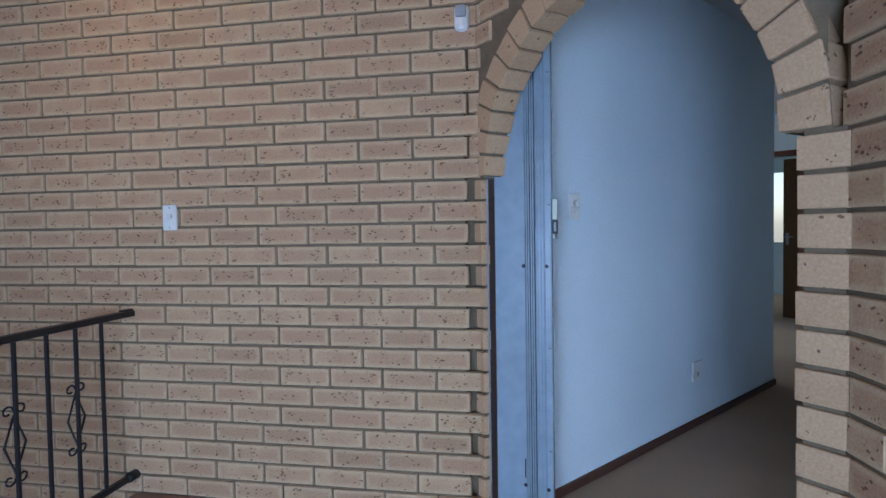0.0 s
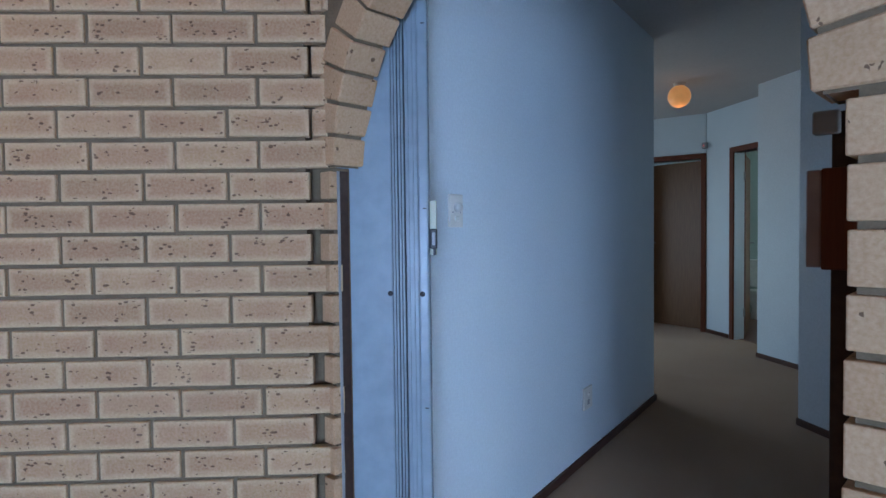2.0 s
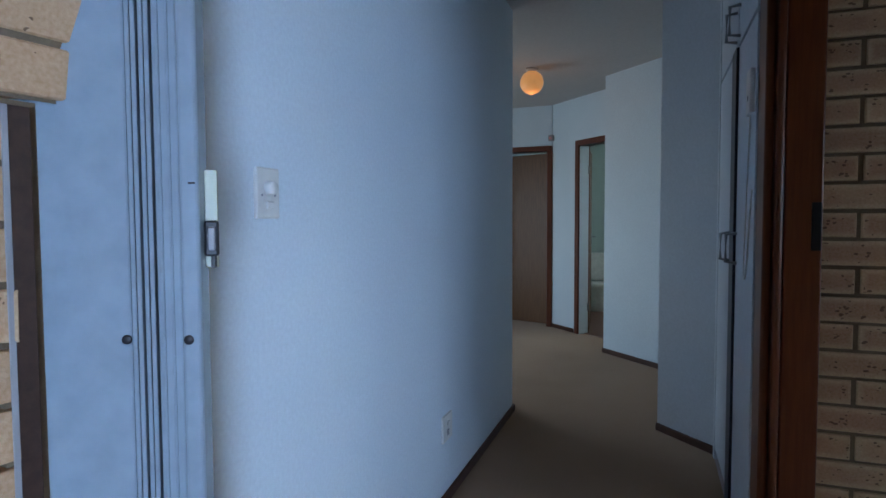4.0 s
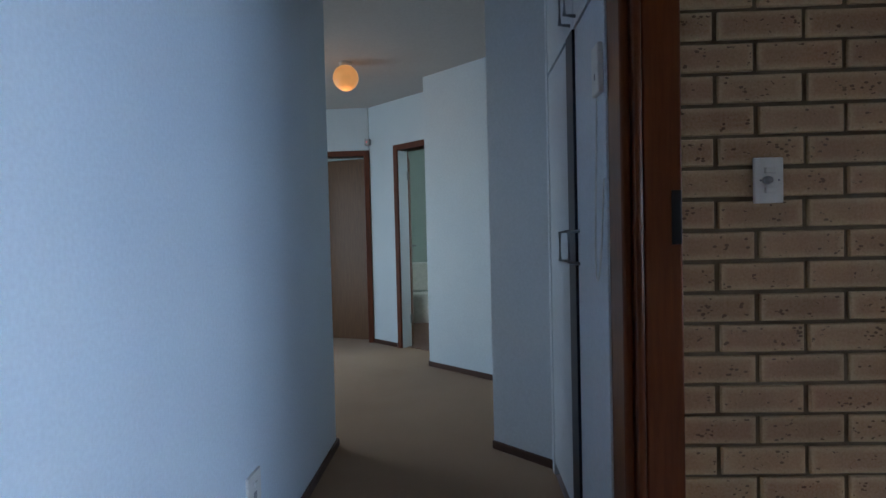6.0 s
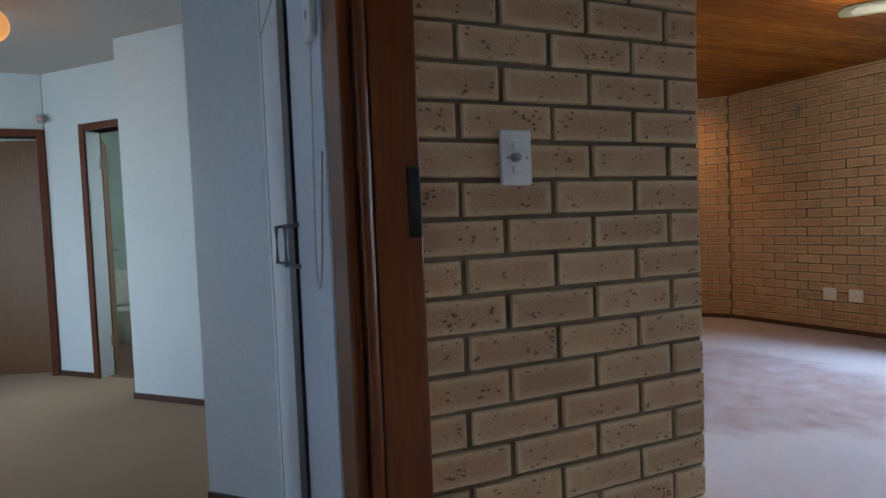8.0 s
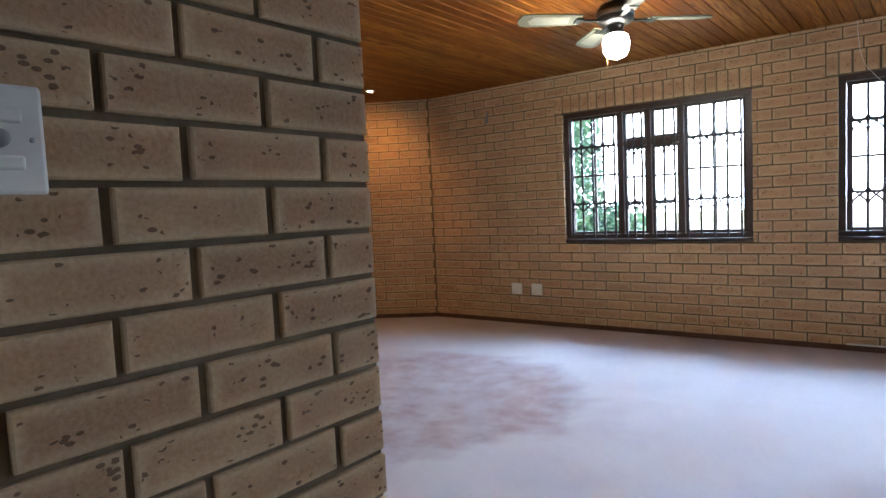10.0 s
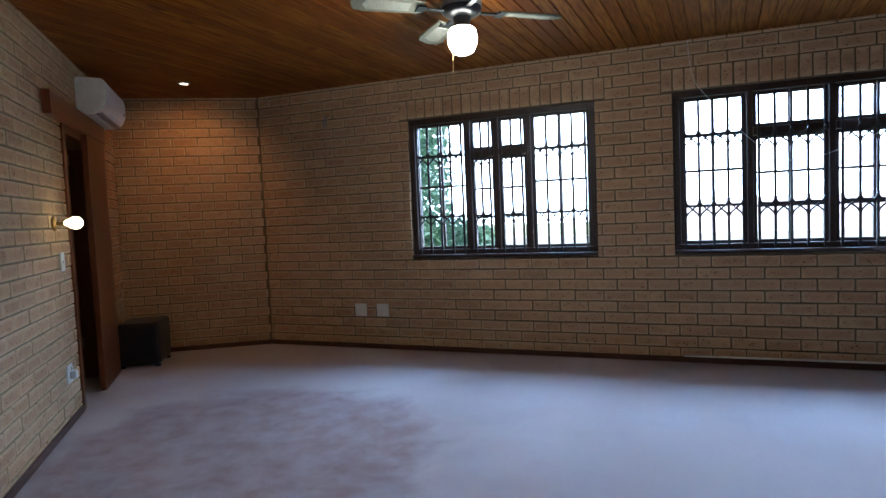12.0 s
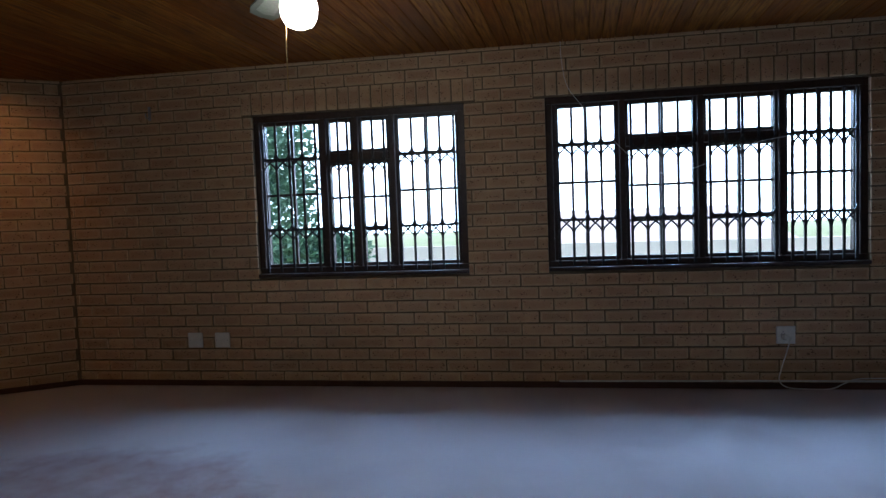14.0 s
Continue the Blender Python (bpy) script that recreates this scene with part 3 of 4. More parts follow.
solid("beam", box(1.42, 4.4, 0.541, 0.559, CEIL - 0.004, 2.68), M_PLASTER, Matrix(), "plain bulkhead where the two ceilings meet", "bulkhead", "structure")

# ---- passage and hall ----
wall_box("wall_passage", pose(1.76, 1.72, 0, 0, 0, 0), 0, 4.782 - 1.76, -0.05, 2.65, 0.13, "white painted passage wall", M_PLASTER)
wall_box("wall_hall_west", pose(4.782, 1.85, 0, 0, 0, 90), 0, 2.5, -0.05, 2.65, 0.13, "white painted hall wall", M_PLASTER)
wall_box("wall_hall_north", pose(4.6, 4.3, 0, 0, 0, 0), 0, 6.5, -0.05, 2.65, 0.13, "white painted hall wall with a window", M_PLASTER, holes=[(1.1, 2.3, 0.2, 2.1)])
DOOR_A = pose(7.91, 4.27, 0, 0, 0, -90)
wall_box("wall_door_a", DOOR_A, 0, 2.29, -0.05, 2.65, 0.12, "white painted hall wall with a doorway", M_PLASTER, holes=[(1.40, 2.24, -0.05, 2.05)])
DOOR_B = pose(7.91, 1.973, 0, 0, 0, -135)
wall_box("wall_door_b", DOOR_B, 0, 1.305, -0.05, 2.65, 0.12, "white painted angled wall with a bathroom doorway", M_PLASTER, holes=[(0.50, 1.25, -0.05, 2.05)])
solid("wall_hall_corner", prism([(6.734, 1.297), (5.3, -0.137), (5.52, -0.35), (6.984, 1.047)], -0.05, 2.65), M_PLASTER, Matrix(), "white painted projecting wall corner", "wall", "structure")
wall_box("wall_bedroom_east", pose(11.0, 4.4, 0, 0, 0, -90), 0, 5.6, -0.05, 2.65, 0.12, "plain painted bedroom wall with a window", M_PLASTER, holes=[(0.5, 1.9, 0.9, 2.1)])
wall_box("wall_bath_east", pose(9.8, 2.2, 0, 0, 0, -90), 0, 2.9, -0.05, 2.65, 0.1, "pale green bathroom wall", M_GREEN)
wall_box("wall_bath_north", pose(8.02, 1.945, 0, 0, 0, 0), 0, 1.85, -0.05, 2.65, 0.1, "pale green bathroom wall", M_GREEN)
wall_box("wall_bath_south", pose(9.9, -0.7, 0, 0, 0, 180), 0, 4.6, -0.05, 2.65, 0.1, "pale green bathroom wall with a window", M_GREEN, holes=[(0.9, 1.7, 1.25, 2.05)])
solid("floor_bathroom", prism([(7.97, 1.93), (7.04, 1.0), (5.6, -0.4), (5.6, -0.7), (9.8, -0.7), (9.8, 1.94), (8.0, 1.94)], -0.05, 0.006), M_TILE, Matrix(), "dark tiled bathroom floor", "floor", "structure")
solid("ceiling_passage", prism([(1.5, 0.56), (4.6, 0.56), (5.6, -0.75), (11.1, -0.75), (11.1, 4.45), (4.5, 4.45), (4.5, 1.9), (1.7, 1.9)], PCEIL, 2.62), M_CEILW, Matrix(), "plain off-white passage ceiling", "ceiling", "structure")


def skirting(name, pts, label="dark stained timber skirting", h=0.045):
    for (xa, ya), (xb, yb) in zip(pts, pts[1:]):
        l = math.hypot(xb - xa, yb - ya)
        solid(name, box(0, l, -0.016, -0.001, 0, h, 0.004), M_SKIRT, pose(xa, ya, 0, 0, 0, math.degrees(math.atan2(yb - ya, xb - xa))), label, "skirting", "structure", "skirtings")


skirting("baseboard", [(1.95, 1.72), (4.782, 1.72)])
skirting("baseboard", [(4.782, 1.704), (4.782, 4.3)])
skirting("baseboard", [(6.734, 1.297), (5.4, -0.037)])
skirting("baseboard", [(6.984, 1.047), (6.734, 1.297)])
skirting("baseboard", [(7.91, 1.973), (7.62, 1.683)])
skirting("baseboard", [(5.45, 0.12), (4.737, 0.83), (4.44, 0.54)][1:])
skirting("baseboard", [(XC, YW), tuple(on_wall(-2.3, 0, 0))[:2]], h=0.045)
skirting("baseboard", [(K2[0], K2[1]), (XC, YW)], h=0.045)
skirting("baseboard", [(L2O[0], L2O[1]), (L2O[0] + 3.06 * C, L2O[1] - 3.06 * C)], h=0.045)


def door_set(name, m, x0, x1, h, leaf, angle, hinge_left, label, thick=0.12, leaf_t=0.04, proud=0.02, wood=None):
    """A timber frame in an opening (local x along the wall, y through it) and a leaf turned on its hinges."""
    d = thing(name, m, label, "door", kind="structure")
    fw = 0.06
    part("frame_jamb", box(x0 - 0.005, x0 + fw - 0.005, -proud, thick + 0.02, 0, h, 0.004), wood or M_MERANTI, d)
    part("frame_jamb", box(x1 - fw + 0.005, x1 + 0.005, -proud, thick + 0.02, 0, h, 0.004), wood or M_MERANTI, d)
    part("frame_head", box(x0 + fw - 0.005, x1 - fw + 0.005, -proud, thick + 0.02, h - fw, h, 0.004), wood or M_MERANTI, d)
    if leaf:
        w = x1 - x0 - 2 * fw - 0.004
        lf = part("leaf", box(0, w, 0, leaf_t, 0.008, h - fw - 0.01, 0.003) if hinge_left else box(-w, 0, 0, leaf_t, 0.008, h - fw - 0.01, 0.003), M_DOOR, d, "flush brown veneer leaf, ajar")
        lf.location = ((x0 + fw) if hinge_left else (x1 - fw), thick, 0)
        lf.rotation_euler = (0, 0, radians(angle))
        hx = (w - 0.06) if hinge_left else -(w - 0.06)
        part("handle", merge(box(hx - 0.02, hx + 0.02, -0.006, 0, 0.95, 1.1, 0.003), tube([(hx, -0.004, 1.05), (hx, -0.045, 1.05), (hx + (-0.11 if hinge_left else 0.11), -0.05, 1.05)], 0.008)), M_STEEL, lf, "dull steel lever handle")
        for z in (0.25, 1.75):
            part("hinge", box(-0.008, 0.008, -0.008, 0.01, z, z + 0.09, 0.002), M_STEEL, lf)
    return d


door_set("door_1", DOOR_A, 1.38, 2.29, 2.11, True, -20, False, "brown veneer bedroom door standing ajar in a dark frame")
door_set("door_2", DOOR_B, 0.44, 1.30, 2.11, True, 138, True, "brown bathroom door standing open in a dark frame")
M_LEAF_RED = wood_mat("red_brown_lounge_door", (0.1, 0.026, 0.008), (0.16, 0.046, 0.014), 0.35)
d3 = door_set("door_3", pose(L2O[0], L2O[1], 0, 0, 0, -45), 3.075, 4.125, 1.94, True, 0, False, "dark timber door in a deep brick doorway with a horned head", 0.2, proud=0.012, wood=M_LEAF_RED)
part("head_board", box(2.66, 4.15, -0.06, -0.014, 1.93, 2.075, 0.006), M_LEAF_RED, d3, "heavy red-brown head board running past the jamb")
part("side_leaf", box(3.53, 4.12, -0.055, -0.014, 0.008, 1.928, 0.005), M_LEAF_RED, d3, "red-brown timber side leaf")

# frame post at the mouth of the passage
fp = thing("door_frame", pose(XSB, 0.376, 0), "tall red-brown door frame post with a strike plate", "door frame", kind="structure")
M_JAMB = wood_mat("red_brown_jamb_face", (0.105, 0.026, 0.007), (0.17, 0.048, 0.013), 0.32)
part("jamb", box(-0.016, 0.14, 0.014, 0.116, 0, PCEIL, 0.005), M_JAMB, fp)
part("bead", box(-0.022, 0.14, 0.118, 0.142, 0, PCEIL, 0.009), M_JAMB, fp, "rounded red-brown bead")
part("stop", box(0.0, 0.14, 0.144, 0.171, 0, PCEIL, 0.008), M_JAMB, fp)
part("strike_plate", box(-0.0195, -0.0155, 0.018, 0.044, 1.15, 1.295, 0.001), M_BLACK, fp, "dark steel strike plate")


def cupboard():
    c = thing("built_in_cupboard", pose(0, 0, 0), "tall white built-in cupboard with dull steel handles", "cupboard")
    part("carcass", prism([(4.737, 0.83), (4.44, 0.54), (4.38, 0.45), (3.28, 0.45), (3.28, 0.0), (4.4, 0.0), (5.45, 0.12)], 0, PCEIL - 0.002), M_CUP, c)
    part("corner_panel", prism([(4.432, 0.556), (4.38, 0.556), (4.38, 0.46), (4.43, 0.5)], 0.0, PCEIL - 0.004), M_CUP, c)
    for x0, x1, z0, z1, hs in ((3.85, 4.375, 0.06, 1.93, 3.885), (3.75, 4.375, 1.945, PCEIL - 0.01, 3.8), (3.285, 3.72, 0.0, 1.93, 3.69), (3.285, 3.742, 1.945, PCEIL - 0.01, 3.7)):
        dr = part("door", box(x0, x1, 0.53, 0.552, z0, z1, 0.003), M_CUP, c)
        for zh in ((1.13,) if z1 < 2 else (2.03,)):
            part("handle", tube([(hs, 0.55, zh - 0.06), (hs, 0.592, zh - 0.055), (hs, 0.592, zh + 0.055), (hs, 0.55, zh + 0.06)], 0.0075), M_STEEL, dr, "dull grey metal pull handle")
    # solid blue-black strip drawn for the dark gap between the doors
    part("edging_strip", box(3.722, 3.848, 0.50, 0.562, 0, 1.93), plain("blue_black_gap", (0.014, 0.02, 0.034), 0.4), c, "blue-black strip filling the dark gap between the doors")


cupboard()


# ---- folding security gate at the arch ----
def folding_gate():
    """A white concertina gate folded against the jamb: a flat post, pleats, a ribbed end panel and a lock stile."""
    g = thing("security_gate", pose(1.70, 1.712, 0, 0, 0, -58), "white folded concertina security gate with a black latch", "gate")
    part("post", box(-0.03, 0.128, 0.0, 0.03, 0.012, 2.1, 0.004), M_GATE, g)
    for k in range(4):
        part("pleat", box(0.130 + k * 0.009, 0.1365 + k * 0.009, -0.006 - 0.005 * (k % 2), 0.05, 0.015, 2.1, 0.0015), M_GATE, g)
    pn = part("end_panel", box(0.167, 0.203, -0.012, 0.045, 0.015, 2.1, 0.004), M_GATE, g)
    for k in range(2):
        part("rib", box(0.174 + k * 0.013, 0.178 + k * 0.013, -0.0155, -0.011, 0.02, 2.09, 0.0015), M_GATE, pn)
    st = part("stile", box(0.203, 0.231, -0.024, 0.045, 0.012, 2.1, 0.005), M_GATE, g)
    part("latch_plate", box(0.231, 0.25, 0.02, 0.026, 1.172, 1.325, 0.002), plain("cream_latch_plastic", (0.55, 0.56, 0.42), 0.4), st, "cream plastic latch plate")
    part("latch", merge(box(0.231, 0.252, 0.008, 0.0195, 1.19, 1.246, 0.004), box(0.24, 0.248, 0.01, 0.018, 1.172, 1.192, 0.002)), M_BLACK, st, "black latch with a hooked tongue")
    part("latch_lever", box(0.238, 0.247, 0.003, 0.008, 1.2, 1.236, 0.002), M_GREYP, st)
    for z in (1.067, 0.2):
        for x, y in ((0.12, -0.001), (0.212, -0.0245)):
            part("bolt_hole", lathe([(0.007, -0.003), (0.0075, 0.0), (0.0065, 0.001)], 12, "Y"), M_BLACK, g).location = (x, y, z)
    part("keyhole", box(0.207, 0.212, -0.0255, -0.0235, 1.885, 1.965, 0.001), M_BLACK, g)
    part("keyhole", box(0.117, 0.122, -0.0015, 0.0005, 0.23, 0.305, 0.0005), M_BLACK, g)
    for z in (0.35, 0.75, 1.3, 1.8):
        part("slot", box(0.216, 0.226, -0.0255, -0.0235, z, z + 0.003, 0.0008), M_BLACK, g)


folding_gate()
ch = thing("gate_channel", AW, "thin dark metal gate channel against the brick jamb", "gate track")
part("web", box(0.002, 0.005, 0.03, 0.058, 0.0, 1.405, 0.001), M_WINFRAME, ch)
part("lip", box(0.002, 0.006, 0.022, 0.03, 0.0, 1.405, 0.001), M_GREYP, ch, "grey front lip")
gp = thing("lock_box_shaded_reveal", pose(1.72, 0.575, 0, 0, 0, -99.5), "brown lock box on a dark upright standing in for the shaded brick reveal", "lock box")
# dark upright takes the place of the pier's brick reveal in shadow
part("post", box(-0.02, 0.02, 0.036, 0.066, 0.0, 1.44, 0.002), M_WINFRAME, gp)
part("hinge", box(-0.045, -0.005, 0.01, 0.035, 1.4, 1.44, 0.004), M_GREYP, gp)
part("case", box(-0.028, 0.03, 0.0, 0.035, 1.165, 1.34, 0.003), M_MERANTI, gp)
part("face_plate", box(-0.052, -0.029, 0.006, 0.04, 1.168, 1.338, 0.003), plain("pale_mauve_metal", (0.38, 0.32, 0.34), 0.4), gp, "pale mauve metal face plate")


# ---- stair rail ----
def scroll_pts(sx, sz):
    pts = []
    for k in range(15):
        a = k / 14 * 1.75 * math.pi
        r = 0.028 * (1 - 0.62 * k / 14)
        pts.append((sx * (0.03 - r * math.cos(a)), 0, sz * (0.0 + r * math.sin(a))))
    return pts


def stair_rail():
    rl = thing("stair_railing", pose(0.695, 2.953, 0, 0, 0, 219), "black wrought-iron railing with scroll and diamond ornaments", "railing")
    part("top_rail", box(-0.03, 1.9, -0.02, 0.02, 0.855, 0.88, 0.004), M_IRON, rl)
    part("wall_bracket", box(-0.0, 0.06, -0.014, 0.014, 0.855, 0.888, 0.003), M_IRON, rl)
    part("bottom_rail", box(-0.02, 1.9, -0.012, 0.012, 0.138, 0.163, 0.003), M_IRON, rl)
    part("wall_bracket", lathe([(0.022, -0.03), (0.022, 0.02), (0.014, 0.03)], 16, "X"), M_IRON, rl).location = (0.03, 0, 0.151)
    part("foot", box(1.86, 1.9, -0.02, 0.02, 0.0, 0.855, 0.003), M_IRON, rl)
    for k in range(13):
        x = 0.18 + k * 0.135
        b = part("baluster", box(x - 0.006, x + 0.006, -0.006, 0.006, 0.163, 0.855, 0.001), M_IRON, rl)
        if k % 2:
            parts = [tube([(0, -0.008, 0.13), (0.05, -0.008, 0), (0, -0.008, -0.13)], 0.005, 6), tube([(0, -0.008, 0.13), (-0.05, -0.008, 0), (0, -0.008, -0.13)], 0.005, 6)]
            for sx in (-1, 1):
                for sz in (-1, 1):
                    q = tube(scroll_pts(sx, sz), 0.0045, 6)
                    q.transform(Matrix.Translation((0, -0.008, sz * 0.15)))
                    parts.append(q)
            o = part("ornament", merge(*parts), M_IRON, b, "iron diamond with four scrolls")
            o.location = (x, 0, 0.5)
            o.scale = (0.85, 1, 0.78)


stair_rail()
kb = solid("tile_kerb", box(-1.5, -0.1, -0.14, -0.004, -0.002, 0.072, 0.006), M_TILE, DIAG, "low brown tiled kerb along the brick wall", "kerb", "structure")


# ---- wall plates ----
def plate(name, m, w, h, label, parts, mat_=None, cat="switch", group=""):
    t = thing(name, m, label, cat, group)
    part("plate", box(-w / 2, w / 2, -0.012, -0.001, -h / 2, h / 2, 0.004), mat_ or M_PLASTIC, t)
    for pn, bmp, mm in parts:
        part(pn, bmp, mm, t)
    return t


def rocker(x, z, w=0.026, h=0.018):
    return ("rocker", box(x - w / 2, x + w / 2, -0.019, -0.011, z - h / 2, z + h / 2, 0.003), M_PLASTIC)


def screw(x, z):
    q = lathe([(0.003, 0.011), (0.003, 0.013), (0.001, 0.0135)], 10, "Y")
    q.transform(Matrix.Translation((x, 0, z)))
    return ("screw", q, M_STEEL)


def knob(z, x=0.0, size=1.0, material=None):
    q = lathe([(0.017 * size, 0.011), (0.016 * size, 0.026), (0.013 * size, 0.031)], 18, "Y")
    q.transform(Matrix.Translation((x, 0, z)))
    return ("knob", q, material or M_PLASTIC)


plate("light_switch", DIAG @ pose(-1.291, 0, 1.283), 0.066, 0.11, "white plastic light switch on the brick wall", [rocker(0, 0.006), screw(0, 0.042), screw(0, -0.042)])
plate("dimmer_switch", pose(XSB, 0.161, 1.315, 0, 0, -90), 0.078, 0.122, "white dimmer switch plate with two rockers on brick", [rocker(0.002, 0.026, 0.03, 0.016), rocker(0.002, -0.026, 0.03, 0.016), knob(0.0, -0.006, 0.62, M_GREYP), screw(-0.022, 0.0), screw(0.026, 0.0)])
plate("passage_switch", pose(2.245, 1.72, 1.31, 0, 0, 0), 0.085, 0.118, "cream switch plate with a worn dimmer on the white wall", [knob(0.012), rocker(0, -0.028), screw(-0.024, -0.005), screw(0.024, -0.005)])
plate("passage_socket", pose(3.49, 1.72, 0.335, 0, 0, 0), 0.12, 0.118, "white socket plate low on the white wall", [rocker(0.0, 0.02), ("inset", box(-0.014, 0.014, -0.0135, -0.011, -0.035, -0.008, 0.002), M_GREYP)], cat="socket")


def socket_holes():
    return [("pin_hole", merge(box(-0.03, -0.024, -0.0132, -0.011, 0.0, 0.012), box(-0.012, -0.006, -0.0132, -0.011, 0.0, 0.012), box(-0.021, -0.015, -0.0132, -0.011, 0.018, 0.028)), M_GREYP)]


for uu in (5.67, 5.443):
    plate("wall_plate", WALLM @ pose(UC - uu, 0, 0.362), 0.122, 0.118, "cream square blanking plate low on the brick wall", [screw(-0.045, 0), screw(0.045, 0)], cat="socket", group="plates under the window")
sc = plate("power_socket", WALLM @ pose(UC - 1.342, 0, 0.373), 0.122, 0.122, "white power socket with a plug cable", [rocker(0.03, 0.03)] + socket_holes(), cat="socket")
part("plug", merge(lathe([(0.02, 0.012), (0.02, 0.04), (0.012, 0.05)], 16, "Y")), M_PLASTIC, sc).location = (-0.012, 0, -0.012)


def curve_pts(pts, n=10):
    """Points along a smooth line through the given ones."""
    out = []
    P = [Vector(p) for p in pts]
    P = [P[0] * 2 - P[1]] + P + [P[-1] * 2 - P[-2]]
    for i in range(1, len(P) - 2):
        for k in range(n):
            t = k / n
            a, b, c, d = P[i - 1:i + 3]
            out.append(0.5 * ((2 * b) + (c - a) * t + (2 * a - 5 * b + 4 * c - d) * t * t + (3 * b - a - 3 * c + d) * t ** 3))
    return out + [P[-2]]


solid("plug_cable", tube(curve_pts([on_wall(*p) for p in ((1.325, 0.045, 0.36), (1.36, 0.06, 0.26), (1.39, 0.055, 0.15), (1.4, 0.05, 0.07), (1.345, 0.05, 0.022), (1.2, 0.05, 0.012), (1.075, 0.045, 0.014), (0.985, 0.035, 0.05), (0.9, 0.024, 0.075), (0.7, 0.02, 0.08))]), 0.004), M_PLASTIC, Matrix(), "white cable hanging from the socket to the floor", "cable")
solid("cable_trunk", tube([on_wall(2.861, 0.012, 0.05), on_wall(1.5, 0.012, 0.056), on_wall(-1.8, 0.012, 0.06)], 0.007), M_PLASTIC, Matrix(), "thin white cable clipped along the skirting", "cable")
solid("loose_wire", tube(curve_pts([on_wall(*p) for p in ((2.795, 0.02, CEIL - 0.004), (2.793, 0.02, 2.35), (2.766, 0.02, 2.172), (2.692, 0.025, 2.038), (2.393, 0.03, 1.68), (2.17, 0.03, 1.513), (1.946, 0.03, 1.522), (1.545, 0.03, 1.673), (1.297, 0.03, 1.715))]), 0.0018), M_PLASTIC, Matrix(), "thin pale wire trailing across the window bars", "wire")
hk = thing("wall_hook", WALLM @ pose(UC - 5.947, 0, 2.15), "small pale metal curtain hook high on the wall", "hook")
part("bracket", merge(box(-0.01, 0.01, -0.012, -0.001, -0.06, 0.05, 0.002), tube([(0, -0.008, -0.04), (0, -0.05, -0.045), (0, -0.055, -0.01)], 0.005)), M_STEEL, hk)
pir = thing("motion_sensor", DIAG @ pose(-0.01, 0, 2.018), "white plastic alarm motion sensor on the brick wall", "sensor")
pb = box(-0.03, 0.03, -0.045, -0.001, -0.05, 0.055, 0.022)
part("case", pb, M_PLASTIC, pir)
part("lens", box(-0.02, 0.02, -0.049, -0.043, 0.0, 0.045, 0.004), M_GREYP, pir, "greyish lens window")
al = thing("alarm_sensor", pose(7.87, 1.97, 2.19, 0, 0, -110), "small alarm sensor with a red light above the door", "sensor")
part("case", box(-0.03, 0.03, -0.05, 0, -0.035, 0.035, 0.01), M_GREYP, al)
part("indicator", box(-0.006, 0.006, -0.053, -0.049, -0.006, 0.006, 0.002), plain("red_indicator", (0.6, 0.05, 0.05), 0.4, 0, 0.8, (1, 0.1, 0.1)), al, "red indicator light")

ic = thing("intercom_box", pose(3.335, 0.552, 1.675, 0, 0, 180), "small white intercom box with a hanging cord", "intercom")
part("case", box(-0.045, 0.04, -0.018, -0.001, -0.075, 0.075, 0.005), M_PLASTIC, ic)
part("button", box(-0.006, 0.006, -0.02, -0.0175, -0.03, -0.012, 0.002), M_GREYP, ic)
part("cord", tube(curve_pts([(0.045, -0.006, -0.33), (0.05, -0.012, -0.42), (0.03, -0.016, -0.58), (0.0, -0.018, -0.635), (-0.035, -0.016, -0.58), (-0.05, -0.01, -0.4), (-0.03, -0.006, -0.07)]), 0.003), M_PLASTIC, ic, "thin white cord")



# ---- windows with burglar grilles ----
def bars_panel(x0, x1, z0, z1, cells, arches):
    """Upright bars, cross rails and the pointed interlaced hoops between them."""
    bms = []
    w = (x1 - x0) / cells
    for k in range(cells + 1):
        bms.append(box(x0 + k * w - 0.009, x0 + k * w + 0.009, -0.005, 0.005, z0, z1))
    for zr in arches:
        bms.append(box(x0, x1, -0.006, 0.006, zr - 0.009, zr + 0.009))
        for k in range(cells):
            xa, xb = x0 + k * w, x0 + (k + 1) * w
            for p, q, y in ((xa, xb, -0.009), (xb, xa, 0.009)):
                pts = []
                for i in range(13):
                    u = i / 12
                    pts.append((p + (q - p) * u, y, zr - 0.095 + 0.14 * (0.5 + math.asin(2 * u - 1) / math.pi)))
                bms.append(tube(pts, 0.0068, 5))
    return merge(*bms)


